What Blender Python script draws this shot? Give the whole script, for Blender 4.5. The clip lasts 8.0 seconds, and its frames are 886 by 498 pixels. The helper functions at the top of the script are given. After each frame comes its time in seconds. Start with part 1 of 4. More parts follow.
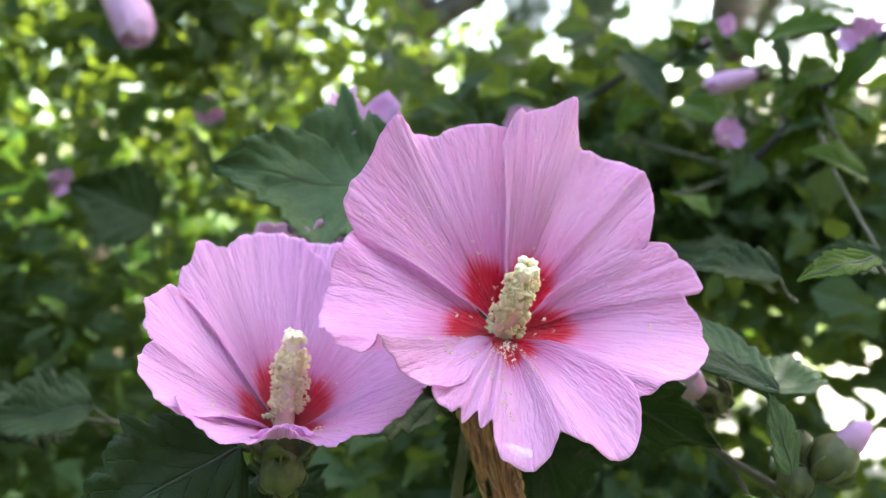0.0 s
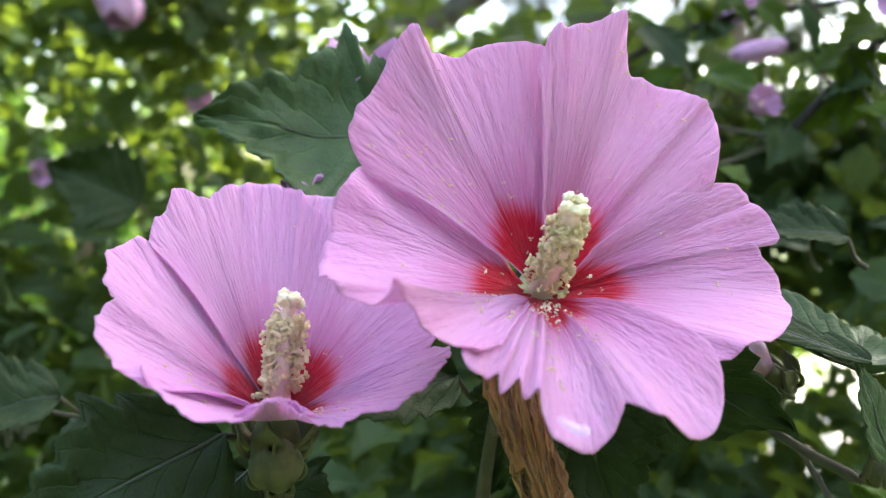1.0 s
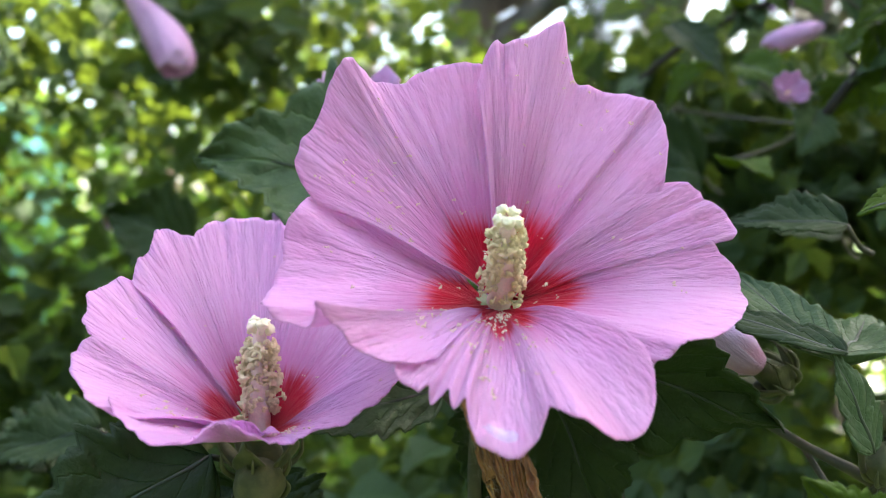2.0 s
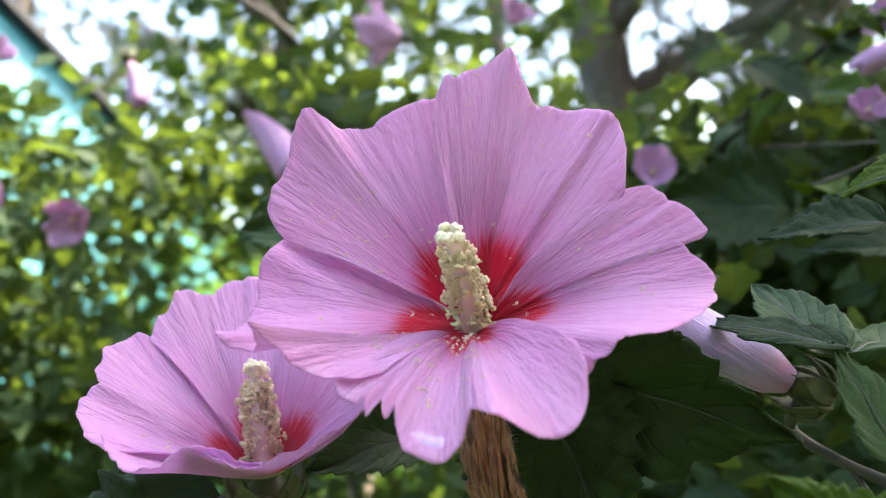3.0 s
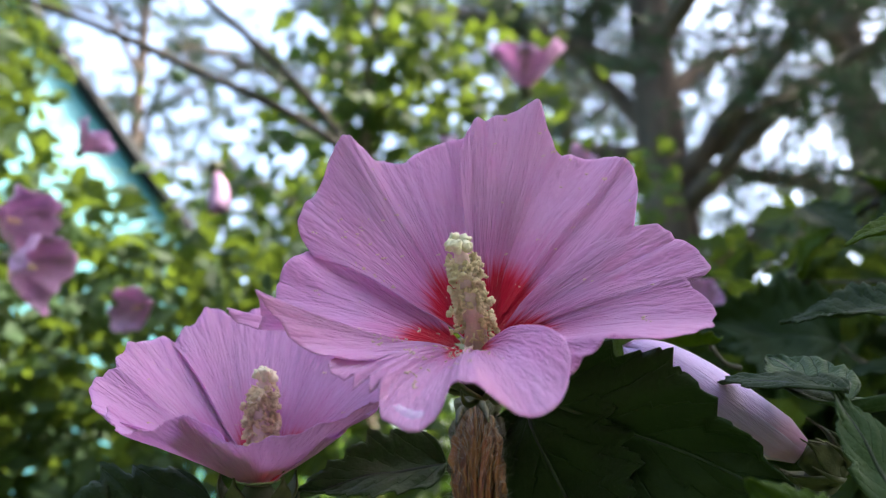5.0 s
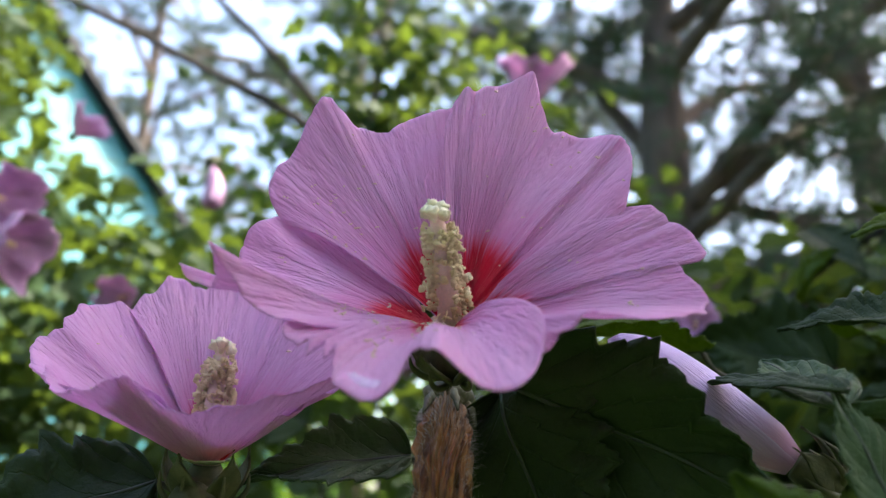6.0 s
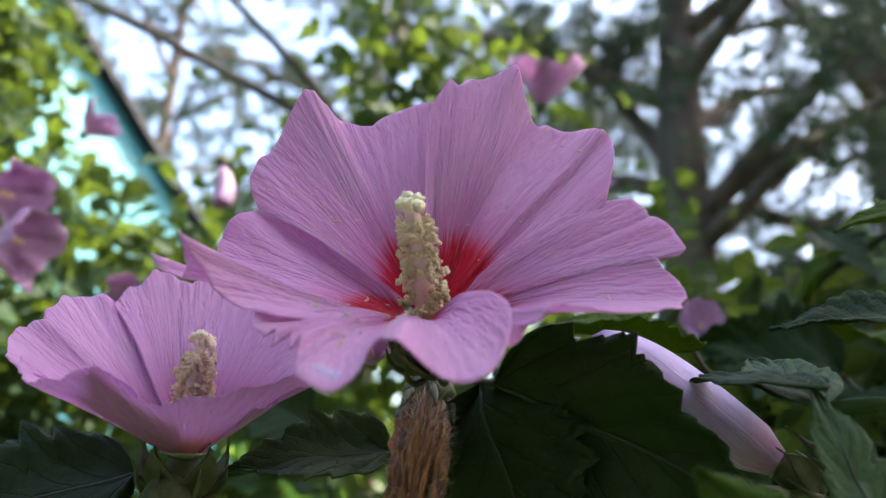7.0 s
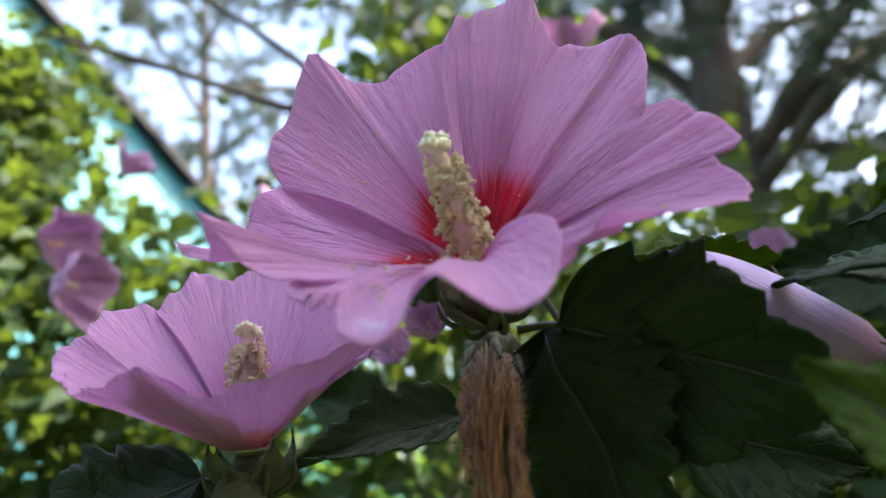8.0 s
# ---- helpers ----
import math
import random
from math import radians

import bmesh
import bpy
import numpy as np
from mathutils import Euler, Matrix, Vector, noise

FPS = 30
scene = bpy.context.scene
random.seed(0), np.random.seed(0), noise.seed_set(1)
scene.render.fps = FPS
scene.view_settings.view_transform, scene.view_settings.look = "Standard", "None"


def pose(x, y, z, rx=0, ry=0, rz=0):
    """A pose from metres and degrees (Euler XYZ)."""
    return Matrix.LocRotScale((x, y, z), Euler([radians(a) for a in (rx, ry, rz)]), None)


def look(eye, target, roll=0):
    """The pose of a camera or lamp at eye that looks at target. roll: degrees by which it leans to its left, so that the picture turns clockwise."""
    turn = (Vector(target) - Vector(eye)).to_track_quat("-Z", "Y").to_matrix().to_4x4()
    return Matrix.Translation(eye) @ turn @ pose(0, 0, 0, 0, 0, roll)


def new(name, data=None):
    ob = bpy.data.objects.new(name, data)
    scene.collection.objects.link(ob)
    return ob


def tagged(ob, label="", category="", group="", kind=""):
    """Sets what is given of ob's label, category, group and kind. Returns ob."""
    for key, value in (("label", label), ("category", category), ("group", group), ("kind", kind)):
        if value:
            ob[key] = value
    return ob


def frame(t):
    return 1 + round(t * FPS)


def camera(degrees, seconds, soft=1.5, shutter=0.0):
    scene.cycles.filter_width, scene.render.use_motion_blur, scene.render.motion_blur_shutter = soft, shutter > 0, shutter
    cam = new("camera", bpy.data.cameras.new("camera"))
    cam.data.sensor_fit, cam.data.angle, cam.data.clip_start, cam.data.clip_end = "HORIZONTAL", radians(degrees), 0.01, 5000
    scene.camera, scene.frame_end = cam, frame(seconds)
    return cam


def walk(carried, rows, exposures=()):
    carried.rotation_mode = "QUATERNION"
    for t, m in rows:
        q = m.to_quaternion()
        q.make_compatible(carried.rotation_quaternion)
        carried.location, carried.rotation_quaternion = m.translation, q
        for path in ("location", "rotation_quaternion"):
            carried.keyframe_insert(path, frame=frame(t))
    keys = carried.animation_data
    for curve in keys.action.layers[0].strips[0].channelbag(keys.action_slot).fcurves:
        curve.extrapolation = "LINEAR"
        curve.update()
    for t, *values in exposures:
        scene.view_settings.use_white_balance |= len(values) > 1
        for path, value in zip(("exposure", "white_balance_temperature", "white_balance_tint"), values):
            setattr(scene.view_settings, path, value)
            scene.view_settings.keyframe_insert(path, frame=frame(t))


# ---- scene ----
import functools

cam = camera(58.0, 8.0, 1.2)
cam.data.dof.use_dof = True
cam.data.dof.focus_distance = 0.185
cam.data.dof.aperture_fstop = 12.5
PATH = [
    (0, (0.00993, -0.00056, 1.34498), (-0.00034, 0.19827, 1.32598), 1.03),
    (0.5, (-0.00178, 0.01394, 1.32823), (-0.01104, 0.21304, 1.31169), 0.89),
    (1, (0.00248, 0.03390, 1.32634), (-0.00756, 0.23300, 1.31018), 0.52),
    (1.2, (0.00556, 0.03576, 1.32729), (-0.00546, 0.23476, 1.31067), 0.39),
    (2.3, (0.04904, 0.02969, 1.32509), (0.00367, 0.22440, 1.31958), -6.44),
    (2.5, (0.05983, 0.03354, 1.31861), (0.00618, 0.22621, 1.31886), -7.63),
    (2.7, (0.07190, 0.03685, 1.31166), (0.00926, 0.22665, 1.31870), -8.30),
    (3, (0.07768, 0.03837, 1.30486), (0.00699, 0.22463, 1.32247), -9.28),
    (3.2, (0.08210, 0.04098, 1.29794), (0.00736, 0.22479, 1.32303), -9.28),
    (3.5, (0.08914, 0.04224, 1.29068), (0.01236, 0.22352, 1.32596), -9.24),
    (4, (0.08279, 0.05202, 1.27159), (0.00569, 0.23019, 1.31968), -8.07),
    (4.5, (0.08715, 0.04986, 1.26977), (0.00933, 0.22582, 1.32435), -5.64),
    (5, (0.08630, 0.04005, 1.26963), (0.00766, 0.21425, 1.32851), -2.63),
    (5.2, (0.08493, 0.03875, 1.26436), (0.00656, 0.21284, 1.32394), -1.82),
    (6.5, (0.08440, 0.06532, 1.26274), (0.00532, 0.23713, 1.32776), 1.86),
    (7, (0.09130, 0.06231, 1.26186), (0.00945, 0.23304, 1.32632), 1.71),
    (7.5, (0.08823, 0.06646, 1.26064), (0.00254, 0.23528, 1.32514), 0.17),
    (8, (0.08683, 0.07630, 1.25580), (-0.00702, 0.24096, 1.31966), -6.66),
]
walk(cam, [(t, look(eye, target, roll)) for t, eye, target, roll in PATH],
     exposures=[(0.0, 3.62, 7200, 8), (1.2, 3.48, 7200, 8), (2.5, 3.40, 7000, 11), (4.0, 3.02, 6900, 12), (5.0, 2.74, 6800, 12), (8.0, 2.64, 6800, 11)])

# ---- light ----
SUN_EL, SUN_AZ = 50.0, 55.0          # height, and bearing from +y towards +x
world = bpy.data.worlds.new("sky")
scene.world = world
world.use_nodes = True
wn = world.node_tree.nodes
sky = wn.new("ShaderNodeTexSky")
sky.sky_type, sky.sun_disc = "NISHITA", False
sky.sun_elevation, sky.sun_rotation = radians(SUN_EL), radians(SUN_AZ)
sky.air_density, sky.dust_density = 1.0, 3.0
wn["Background"].inputs["Strength"].default_value = 0.15
world.node_tree.links.new(sky.outputs[0], wn["Background"].inputs["Color"])
sun = new("sun", bpy.data.lights.new("sun", "SUN"))
sun.data.energy, sun.data.angle, sun.data.color = 4.0, radians(0.5), (1.0, 0.95, 0.86)
_e, _a = radians(SUN_EL), radians(SUN_AZ)
SUNWARD = Vector((math.sin(_a) * math.cos(_e), math.cos(_a) * math.cos(_e), math.sin(_e)))
sun.matrix_world = look(SUNWARD * 20, (0, 0, 0))


# ---- materials ----
def material(name, rough=0.6, metal=0.0):
    m = bpy.data.materials.new(name)
    m.use_nodes = True
    n = m.node_tree.nodes
    b = n["Principled BSDF"]
    b.inputs["Roughness"].default_value, b.inputs["Metallic"].default_value = rough, metal
    return m, n, m.node_tree.links, b


def mixed(n, l, kind, fac, a, b):
    x = n.new("ShaderNodeMix")
    x.data_type, x.blend_type = "RGBA", kind
    for socket, value in ((x.inputs[0], fac), (x.inputs[6], a), (x.inputs[7], b)):
        if isinstance(value, bpy.types.NodeSocket):
            l.new(value, socket)
        else:
            socket.default_value = value if not isinstance(value, tuple) else (*value, 1)
    return x.outputs[2]


def maths(n, l, op, a, b=0.0, clamp=False):
    x = n.new("ShaderNodeMath")
    x.operation, x.use_clamp = op, clamp
    for socket, value in ((x.inputs[0], a), (x.inputs[1], b)):
        if isinstance(value, bpy.types.NodeSocket):
            l.new(value, socket)
        else:
            socket.default_value = value
    return x.outputs[0]


def ramp(n, l, fac, lo, hi):
    x = n.new("ShaderNodeMapRange")
    x.interpolation_type = "SMOOTHSTEP"
    l.new(fac, x.inputs[0])
    x.inputs[1].default_value, x.inputs[2].default_value = lo, hi
    return x.outputs[0]


def grain(n, l, vector, scale, detail=3.0, rough=0.55):
    x = n.new("ShaderNodeTexNoise")
    x.inputs["Scale"].default_value, x.inputs["Detail"].default_value, x.inputs["Roughness"].default_value = scale, detail, rough
    if vector:
        l.new(vector, x.inputs["Vector"])
    return x.outputs["Fac"]


def stretched(n, l, vector, sx, sy, sz=1.0):
    x = n.new("ShaderNodeVectorMath")
    x.operation = "MULTIPLY"
    l.new(vector, x.inputs[0])
    x.inputs[1].default_value = (sx, sy, sz)
    return x.outputs[0]


def bumped(n, l, b, height, strength, distance):
    x = n.new("ShaderNodeBump")
    x.inputs["Strength"].default_value, x.inputs["Distance"].default_value = strength, distance
    l.new(height, x.inputs["Height"])
    for s in b if isinstance(b, (list, tuple)) else (b,):
        l.new(x.outputs[0], s.inputs["Normal"])


def seethrough(m, n, l, b, colour, share):
    """Thin living tissue: part of the light goes through."""
    t = n.new("ShaderNodeBsdfTranslucent")
    if isinstance(colour, bpy.types.NodeSocket):
        l.new(colour, t.inputs[0])
    else:
        t.inputs[0].default_value = (*colour, 1)
    x = n.new("ShaderNodeMixShader")
    x.inputs[0].default_value = share
    l.new(b.outputs[0], x.inputs[1])
    l.new(t.outputs[0], x.inputs[2])
    l.new(x.outputs[0], n["Material Output"].inputs["Surface"])
    return t


def petal_material(name, pink, deep, heart, red_to, share=0.54, depth=0.0008):
    m, n, l, b = material(name, 0.62)
    uv = n.new("ShaderNodeUVMap").outputs[0]
    geo = n.new("ShaderNodeTexCoord").outputs["Object"]
    part_ = n.new("ShaderNodeSeparateXYZ")
    l.new(uv, part_.inputs[0])
    s, u = part_.outputs[0], part_.outputs[1]
    veins = grain(n, l, stretched(n, l, uv, 46, 2.6), 1.0, 5.0, 0.62)
    fine = grain(n, l, stretched(n, l, uv, 210, 30), 1.0, 2.0)
    blot = grain(n, l, geo, 90, 3.0)
    tone = mixed(n, l, "MIX", ramp(n, l, veins, 0.26, 0.66), tuple(0.5 * (c + d) for c, d in zip(deep, pink)), pink)
    lines = grain(n, l, stretched(n, l, uv, 92, 9), 1.0, 3.0, 0.6)
    tone = mixed(n, l, "MIX", maths(n, l, "MULTIPLY", maths(n, l, "SUBTRACT", 1.0, ramp(n, l, lines, 0.28, 0.44)), 0.11), tone, tuple(c * 0.72 for c in deep))
    tone = mixed(n, l, "MIX", maths(n, l, "MULTIPLY", ramp(n, l, blot, 0.45, 0.8), 0.35), tone, (0.86, 0.52, 0.84))
    # the red heart, feathered along the veins
    mid = maths(n, l, "ABSOLUTE", maths(n, l, "SUBTRACT", s, 0.5))
    edge = maths(n, l, "ADD", u, maths(n, l, "MULTIPLY", maths(n, l, "SUBTRACT", veins, 0.5), 0.22))
    edge = maths(n, l, "ADD", edge, maths(n, l, "MULTIPLY", maths(n, l, "MULTIPLY", mid, mid), 0.55))
    red = maths(n, l, "SUBTRACT", 1.0, ramp(n, l, edge, red_to - 0.08, red_to + 0.04))
    halo = maths(n, l, "MULTIPLY", maths(n, l, "SUBTRACT", 1.0, ramp(n, l, edge, red_to, red_to + 0.28)), 0.55)
    tone = mixed(n, l, "MIX", halo, tone, (0.74, 0.20, 0.50))
    tone = mixed(n, l, "MIX", red, tone, heart)
    l.new(tone, b.inputs["Base Color"])
    b.inputs["Sheen Weight"].default_value = 0.25
    b.inputs["Specular IOR Level"].default_value = 0.25
    t = seethrough(m, n, l, b, tone, share)
    short = grain(n, l, stretched(n, l, uv, 84, 13), 1.0, 2.5, 0.6)
    furrow = maths(n, l, "ABSOLUTE", maths(n, l, "SUBTRACT", grain(n, l, stretched(n, l, uv, 30, 3.4), 1.0, 3.0), 0.5))
    relief = maths(n, l, "ADD", maths(n, l, "ADD", maths(n, l, "MULTIPLY", veins, 0.6), maths(n, l, "MULTIPLY", fine, 0.16)), maths(n, l, "MULTIPLY", short, 0.42))
    relief = maths(n, l, "ADD", relief, maths(n, l, "MULTIPLY", ramp(n, l, furrow, 0.0, 0.12), 0.30))
    bumped(n, l, (b, t), relief, 1.0, depth)
    return m


def leaf_material(name, dark, light, through_, share, rough=0.55):
    m, n, l, b = material(name, rough)
    b.inputs["Specular IOR Level"].default_value = 0.14
    uv = n.new("ShaderNodeUVMap").outputs[0]
    p = n.new("ShaderNodeSeparateXYZ")
    l.new(uv, p.inputs[0])
    geo = n.new("ShaderNodeTexCoord").outputs["Object"]
    side = maths(n, l, "ABSOLUTE", maths(n, l, "SUBTRACT", p.outputs[0], 0.5))
    # side veins sweep forward from the midrib
    w = maths(n, l, "FRACT", maths(n, l, "MULTIPLY", maths(n, l, "SUBTRACT", p.outputs[1], maths(n, l, "MULTIPLY", side, 0.75)), 6.0))
    w = maths(n, l, "ABSOLUTE", maths(n, l, "SUBTRACT", w, 0.5))
    vein = maths(n, l, "SUBTRACT", 1.0, ramp(n, l, w, 0.0, 0.07))
    mid = maths(n, l, "SUBTRACT", 1.0, ramp(n, l, side, 0.006, 0.03))
    rib = maths(n, l, "MAXIMUM", maths(n, l, "MULTIPLY", vein, 0.6), mid)
    spots = grain(n, l, geo, 140, 4.0)
    cells = grain(n, l, geo, 900, 2.0)
    any_ = n.new("ShaderNodeNewGeometry").outputs["Random Per Island"]
    tone = mixed(n, l, "MIX", ramp(n, l, spots, 0.3, 0.75), dark, light)
    tone = mixed(n, l, "MIX", maths(n, l, "MULTIPLY", any_, 0.45), tone, tuple(c * 1.7 for c in light))
    tone = mixed(n, l, "MIX", maths(n, l, "MULTIPLY", rib, 0.38), tone, tuple(c * 2.6 for c in light))
    l.new(tone, b.inputs["Base Color"])
    t = seethrough(m, n, l, b, mixed(n, l, "MIX", maths(n, l, "MULTIPLY", any_, 0.5), through_, tuple(c * 0.55 for c in through_)), share)
    relief = maths(n, l, "SUBTRACT", maths(n, l, "ADD", maths(n, l, "MULTIPLY", spots, 0.8), maths(n, l, "MULTIPLY", cells, 0.3)), maths(n, l, "MULTIPLY", rib, 0.5))
    bumped(n, l, (b, t), relief, 0.9, 0.0012)
    return m


def plain(name, a, b_, scale, rough=0.7, bump=0.4, depth=0.0005, share=0.0, stretch=(1, 1, 1), along=False):
    """Two tones, mottled at two scales, with fine relief."""
    m, n, l, b = material(name, rough)
    geo = stretched(n, l, n.new("ShaderNodeTexCoord").outputs["UV" if along else "Object"], *stretch)
    big, small = grain(n, l, geo, scale, 4.0), grain(n, l, geo, scale * 6, 3.0)
    tone = mixed(n, l, "MIX", ramp(n, l, big, 0.3, 0.7), a, b_)
    tone = mixed(n, l, "MULTIPLY", 0.35, tone, mixed(n, l, "MIX", small, (0.35, 0.35, 0.35), (1.3, 1.3, 1.3)))
    l.new(tone, b.inputs["Base Color"])
    bumped(n, l, b, maths(n, l, "ADD", big, maths(n, l, "MULTIPLY", small, 0.5)), bump, depth)
    if share:
        seethrough(m, n, l, b, tone, share)
    return m


PETAL = petal_material("petal_pink", (0.86, 0.505, 0.765), (0.76, 0.345, 0.635), (0.74, 0.008, 0.050), 0.35)
PETAL_B = petal_material("petal_lilac", (0.85, 0.51, 0.80), (0.75, 0.34, 0.67), (0.68, 0.008, 0.055), 0.335)
PETAL_C = petal_material("petal_pale", (0.80, 0.62, 0.90), (0.72, 0.49, 0.83), (0.72, 0.44, 0.74), 0.05, 0.15, 0.0004)
PETAL_BACK = petal_material("petal_outside", (0.86, 0.52, 0.80), (0.70, 0.32, 0.62), (0.72, 0.10, 0.22), 0.02)
PETAL_FAR = plain("petal_far", (0.74, 0.46, 0.70), (0.62, 0.34, 0.59), 40, 0.6, share=0.4)
# near-black green: the shade under the flowers is put into this leaf colour
LEAF = leaf_material("leaf_shade_green", (0.0105, 0.022, 0.0075), (0.024, 0.042, 0.014), (0.12, 0.22, 0.03), 0.16)
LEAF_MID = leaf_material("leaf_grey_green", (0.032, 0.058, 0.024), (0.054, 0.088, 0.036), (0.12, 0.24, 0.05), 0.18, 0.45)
# lit copy of the leaf colour: sunlight is painted in as brighter yellow green
LEAF_BRIGHT = leaf_material("leaf_lit_green", (0.028, 0.054, 0.006), (0.048, 0.086, 0.010), (0.30, 0.42, 0.012), 0.32)
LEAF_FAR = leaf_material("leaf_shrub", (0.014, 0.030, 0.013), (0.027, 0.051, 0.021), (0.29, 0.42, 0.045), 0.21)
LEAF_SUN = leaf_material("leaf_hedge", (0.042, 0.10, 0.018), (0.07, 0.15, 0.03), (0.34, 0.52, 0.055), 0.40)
CREAM = plain("anther_cream", (1.0, 0.80, 0.48), (1.0, 0.88, 0.60), 600, 0.75, share=0.18)
COLUMN = plain("column_pink", (0.95, 0.70, 0.62), (0.97, 0.80, 0.70), 300, 0.6, share=0.1)
STIGMA = plain("stigma_cream", (0.97, 0.86, 0.56), (0.98, 0.91, 0.66), 400, 0.55, share=0.1)
POLLEN = plain("pollen", (0.86, 0.62, 0.50), (0.90, 0.74, 0.62), 800, 0.8)
CALYX = plain("calyx_green", (0.055, 0.064, 0.023), (0.115, 0.118, 0.046), 220, 0.6, share=0.12)
THROAT = plain("throat_green", (0.42, 0.50, 0.24), (0.55, 0.58, 0.36), 300, 0.55, share=0.2)
RIB = plain("leaf_rib", (0.020, 0.036, 0.014), (0.034, 0.054, 0.022), 200, 0.5)
STEM = plain("green_stem", (0.036, 0.036, 0.020), (0.065, 0.058, 0.032), 160, 0.65)
BARK = plain("twig_bark", (0.10, 0.075, 0.05), (0.19, 0.15, 0.11), 60, 0.85, 0.7, 0.002, stretch=(1, 1, 0.25))
TWIG = plain("dark_twig", (0.018, 0.015, 0.013), (0.034, 0.029, 0.024), 60, 0.9)
PINE_BARK = plain("pine_bark", (0.06, 0.042, 0.033), (0.14, 0.10, 0.08), 14, 0.9, 0.9, 0.02, stretch=(1, 1, 0.3))
WILT = plain("wilted_brown", (0.075, 0.027, 0.008), (0.56, 0.28, 0.085), 1.0, 0.55, 1.0, 0.0014, share=0.12, stretch=(6, 2.2, 1), along=True)
HAIR = plain("white_hair", (0.75, 0.74, 0.66), (0.85, 0.84, 0.78), 500, 0.6, share=0.3)
NEEDLE = plain("pine_needle", (0.030, 0.060, 0.025), (0.060, 0.100, 0.045), 5, 0.6, share=0.2)
PATHWAY = plain("pale_paving", (0.44, 0.43, 0.41), (0.36, 0.35, 0.33), 2.0, 0.85, 0.4, 0.004)
ROOF = plain("dark_roof_edge", (0.014, 0.016, 0.018), (0.024, 0.026, 0.028), 8.0, 0.6)
ROOF.node_tree.nodes["Principled BSDF"].inputs["Specular IOR Level"].default_value = 0.08
GROUND = plain("shaded_grass", (0.035, 0.075, 0.020), (0.08, 0.10, 0.035), 0.8, 0.95, 0.6, 0.02)
BLUE = plain("blue_wall_paint", (0.075, 0.31, 0.36), (0.105, 0.37, 0.42), 0.9, 0.5)
DEW = plain("petal_scar", (0.70, 0.42, 0.70), (0.80, 0.62, 0.80), 700, 0.3, share=0.3)


# ---- geometry helpers ----
def part(name, bm, mat, parent=None, label="", smooth=True, kind="", thick=0.0):
    me = bpy.data.meshes.new(name)
    bm.to_mesh(me)
    bm.free()
    me.materials.append(mat)
    for f in me.polygons:
        f.use_smooth = smooth
    ob = new(name, me)
    if parent:
        ob.parent = parent
    if thick:
        mod = ob.modifiers.new("thickness", "SOLIDIFY")
        mod.thickness, mod.offset = thick, 0.0
    return tagged(ob, label=label, kind=kind)


def spline(rows, t):
    """Catmull-Rom through evenly spaced rows of numbers, t from 0 to 1."""
    k = len(rows) - 1
    x = min(max(t, 0.0), 1.0) * k
    i = min(int(x), k - 1)
    f = x - i
    p1, p2 = np.array(rows[i], float), np.array(rows[i + 1], float)
    p0 = np.array(rows[i - 1], float) if i > 0 else 2 * p1 - p2
    p3 = np.array(rows[i + 2], float) if i + 2 <= k else 2 * p2 - p1
    return 0.5 * (2 * p1 + (p2 - p0) * f + (2 * p0 - 5 * p1 + 4 * p2 - p3) * f * f + (3 * p1 - p0 - 3 * p2 + p3) * f ** 3)


def sheet(nu, ns, place):
    """A grid surface; place(u, s) gives a point. The UV holds (s, u)."""
    bm = bmesh.new()
    uvl = bm.loops.layers.uv.new("UVMap")
    grid = [[bm.verts.new(place(i / nu, j / ns)) for j in range(ns + 1)] for i in range(nu + 1)]
    for i in range(nu):
        for j in range(ns):
            f = bm.faces.new((grid[i][j], grid[i][j + 1], grid[i + 1][j + 1], grid[i + 1][j]))
            for lp, (a, c) in zip(f.loops, ((i, j), (i, j + 1), (i + 1, j + 1), (i + 1, j))):
                lp[uvl].uv = (c / ns, a / nu)
    return bm


def tube(points, radii, sides=10, bm=None, rows=14, wobble=0.0, caps=True):
    """A round, tapering tube through points."""
    bm = bm or bmesh.new()
    uvl = bm.loops.layers.uv.verify()
    pts = [Vector(spline(points, i / rows)) for i in range(rows + 1)]
    rad = [float(spline([(r,) for r in radii], i / rows)[0]) for i in range(rows + 1)]
    ring, up = [], Vector((0.31, 0.2, 0.93))
    for i, p in enumerate(pts):
        d = (pts[min(i + 1, rows)] - pts[max(i - 1, 0)]).normalized()
        a = d.cross(up)
        a = (a if a.length > 0.05 else d.cross(Vector((1, 0, 0)))).normalized()
        b = d.cross(a)
        up = a.cross(d)
        r = max(rad[i], 1e-5)
        row = []
        for k in range(sides):
            w = 2 * math.pi * k / sides
            q = p + (a * math.cos(w) + b * math.sin(w)) * r
            if wobble:
                q += (a * math.cos(w) + b * math.sin(w)) * r * wobble * noise.noise(q / max(rad[0], 1e-4) * 1.3)
            row.append(bm.verts.new(q))
        ring.append(row)
    for i in range(rows):
        for k in range(sides):
            f = bm.faces.new((ring[i][k], ring[i][(k + 1) % sides], ring[i + 1][(k + 1) % sides], ring[i + 1][k]))
            for lp, (a, c) in zip(f.loops, ((i, k), (i, k + 1), (i + 1, k + 1), (i + 1, k))):
                lp[uvl].uv = (c / sides, a / rows)
    if caps:
        bm.faces.new(ring[0][::-1])
        bm.faces.new(ring[-1])
    return bm


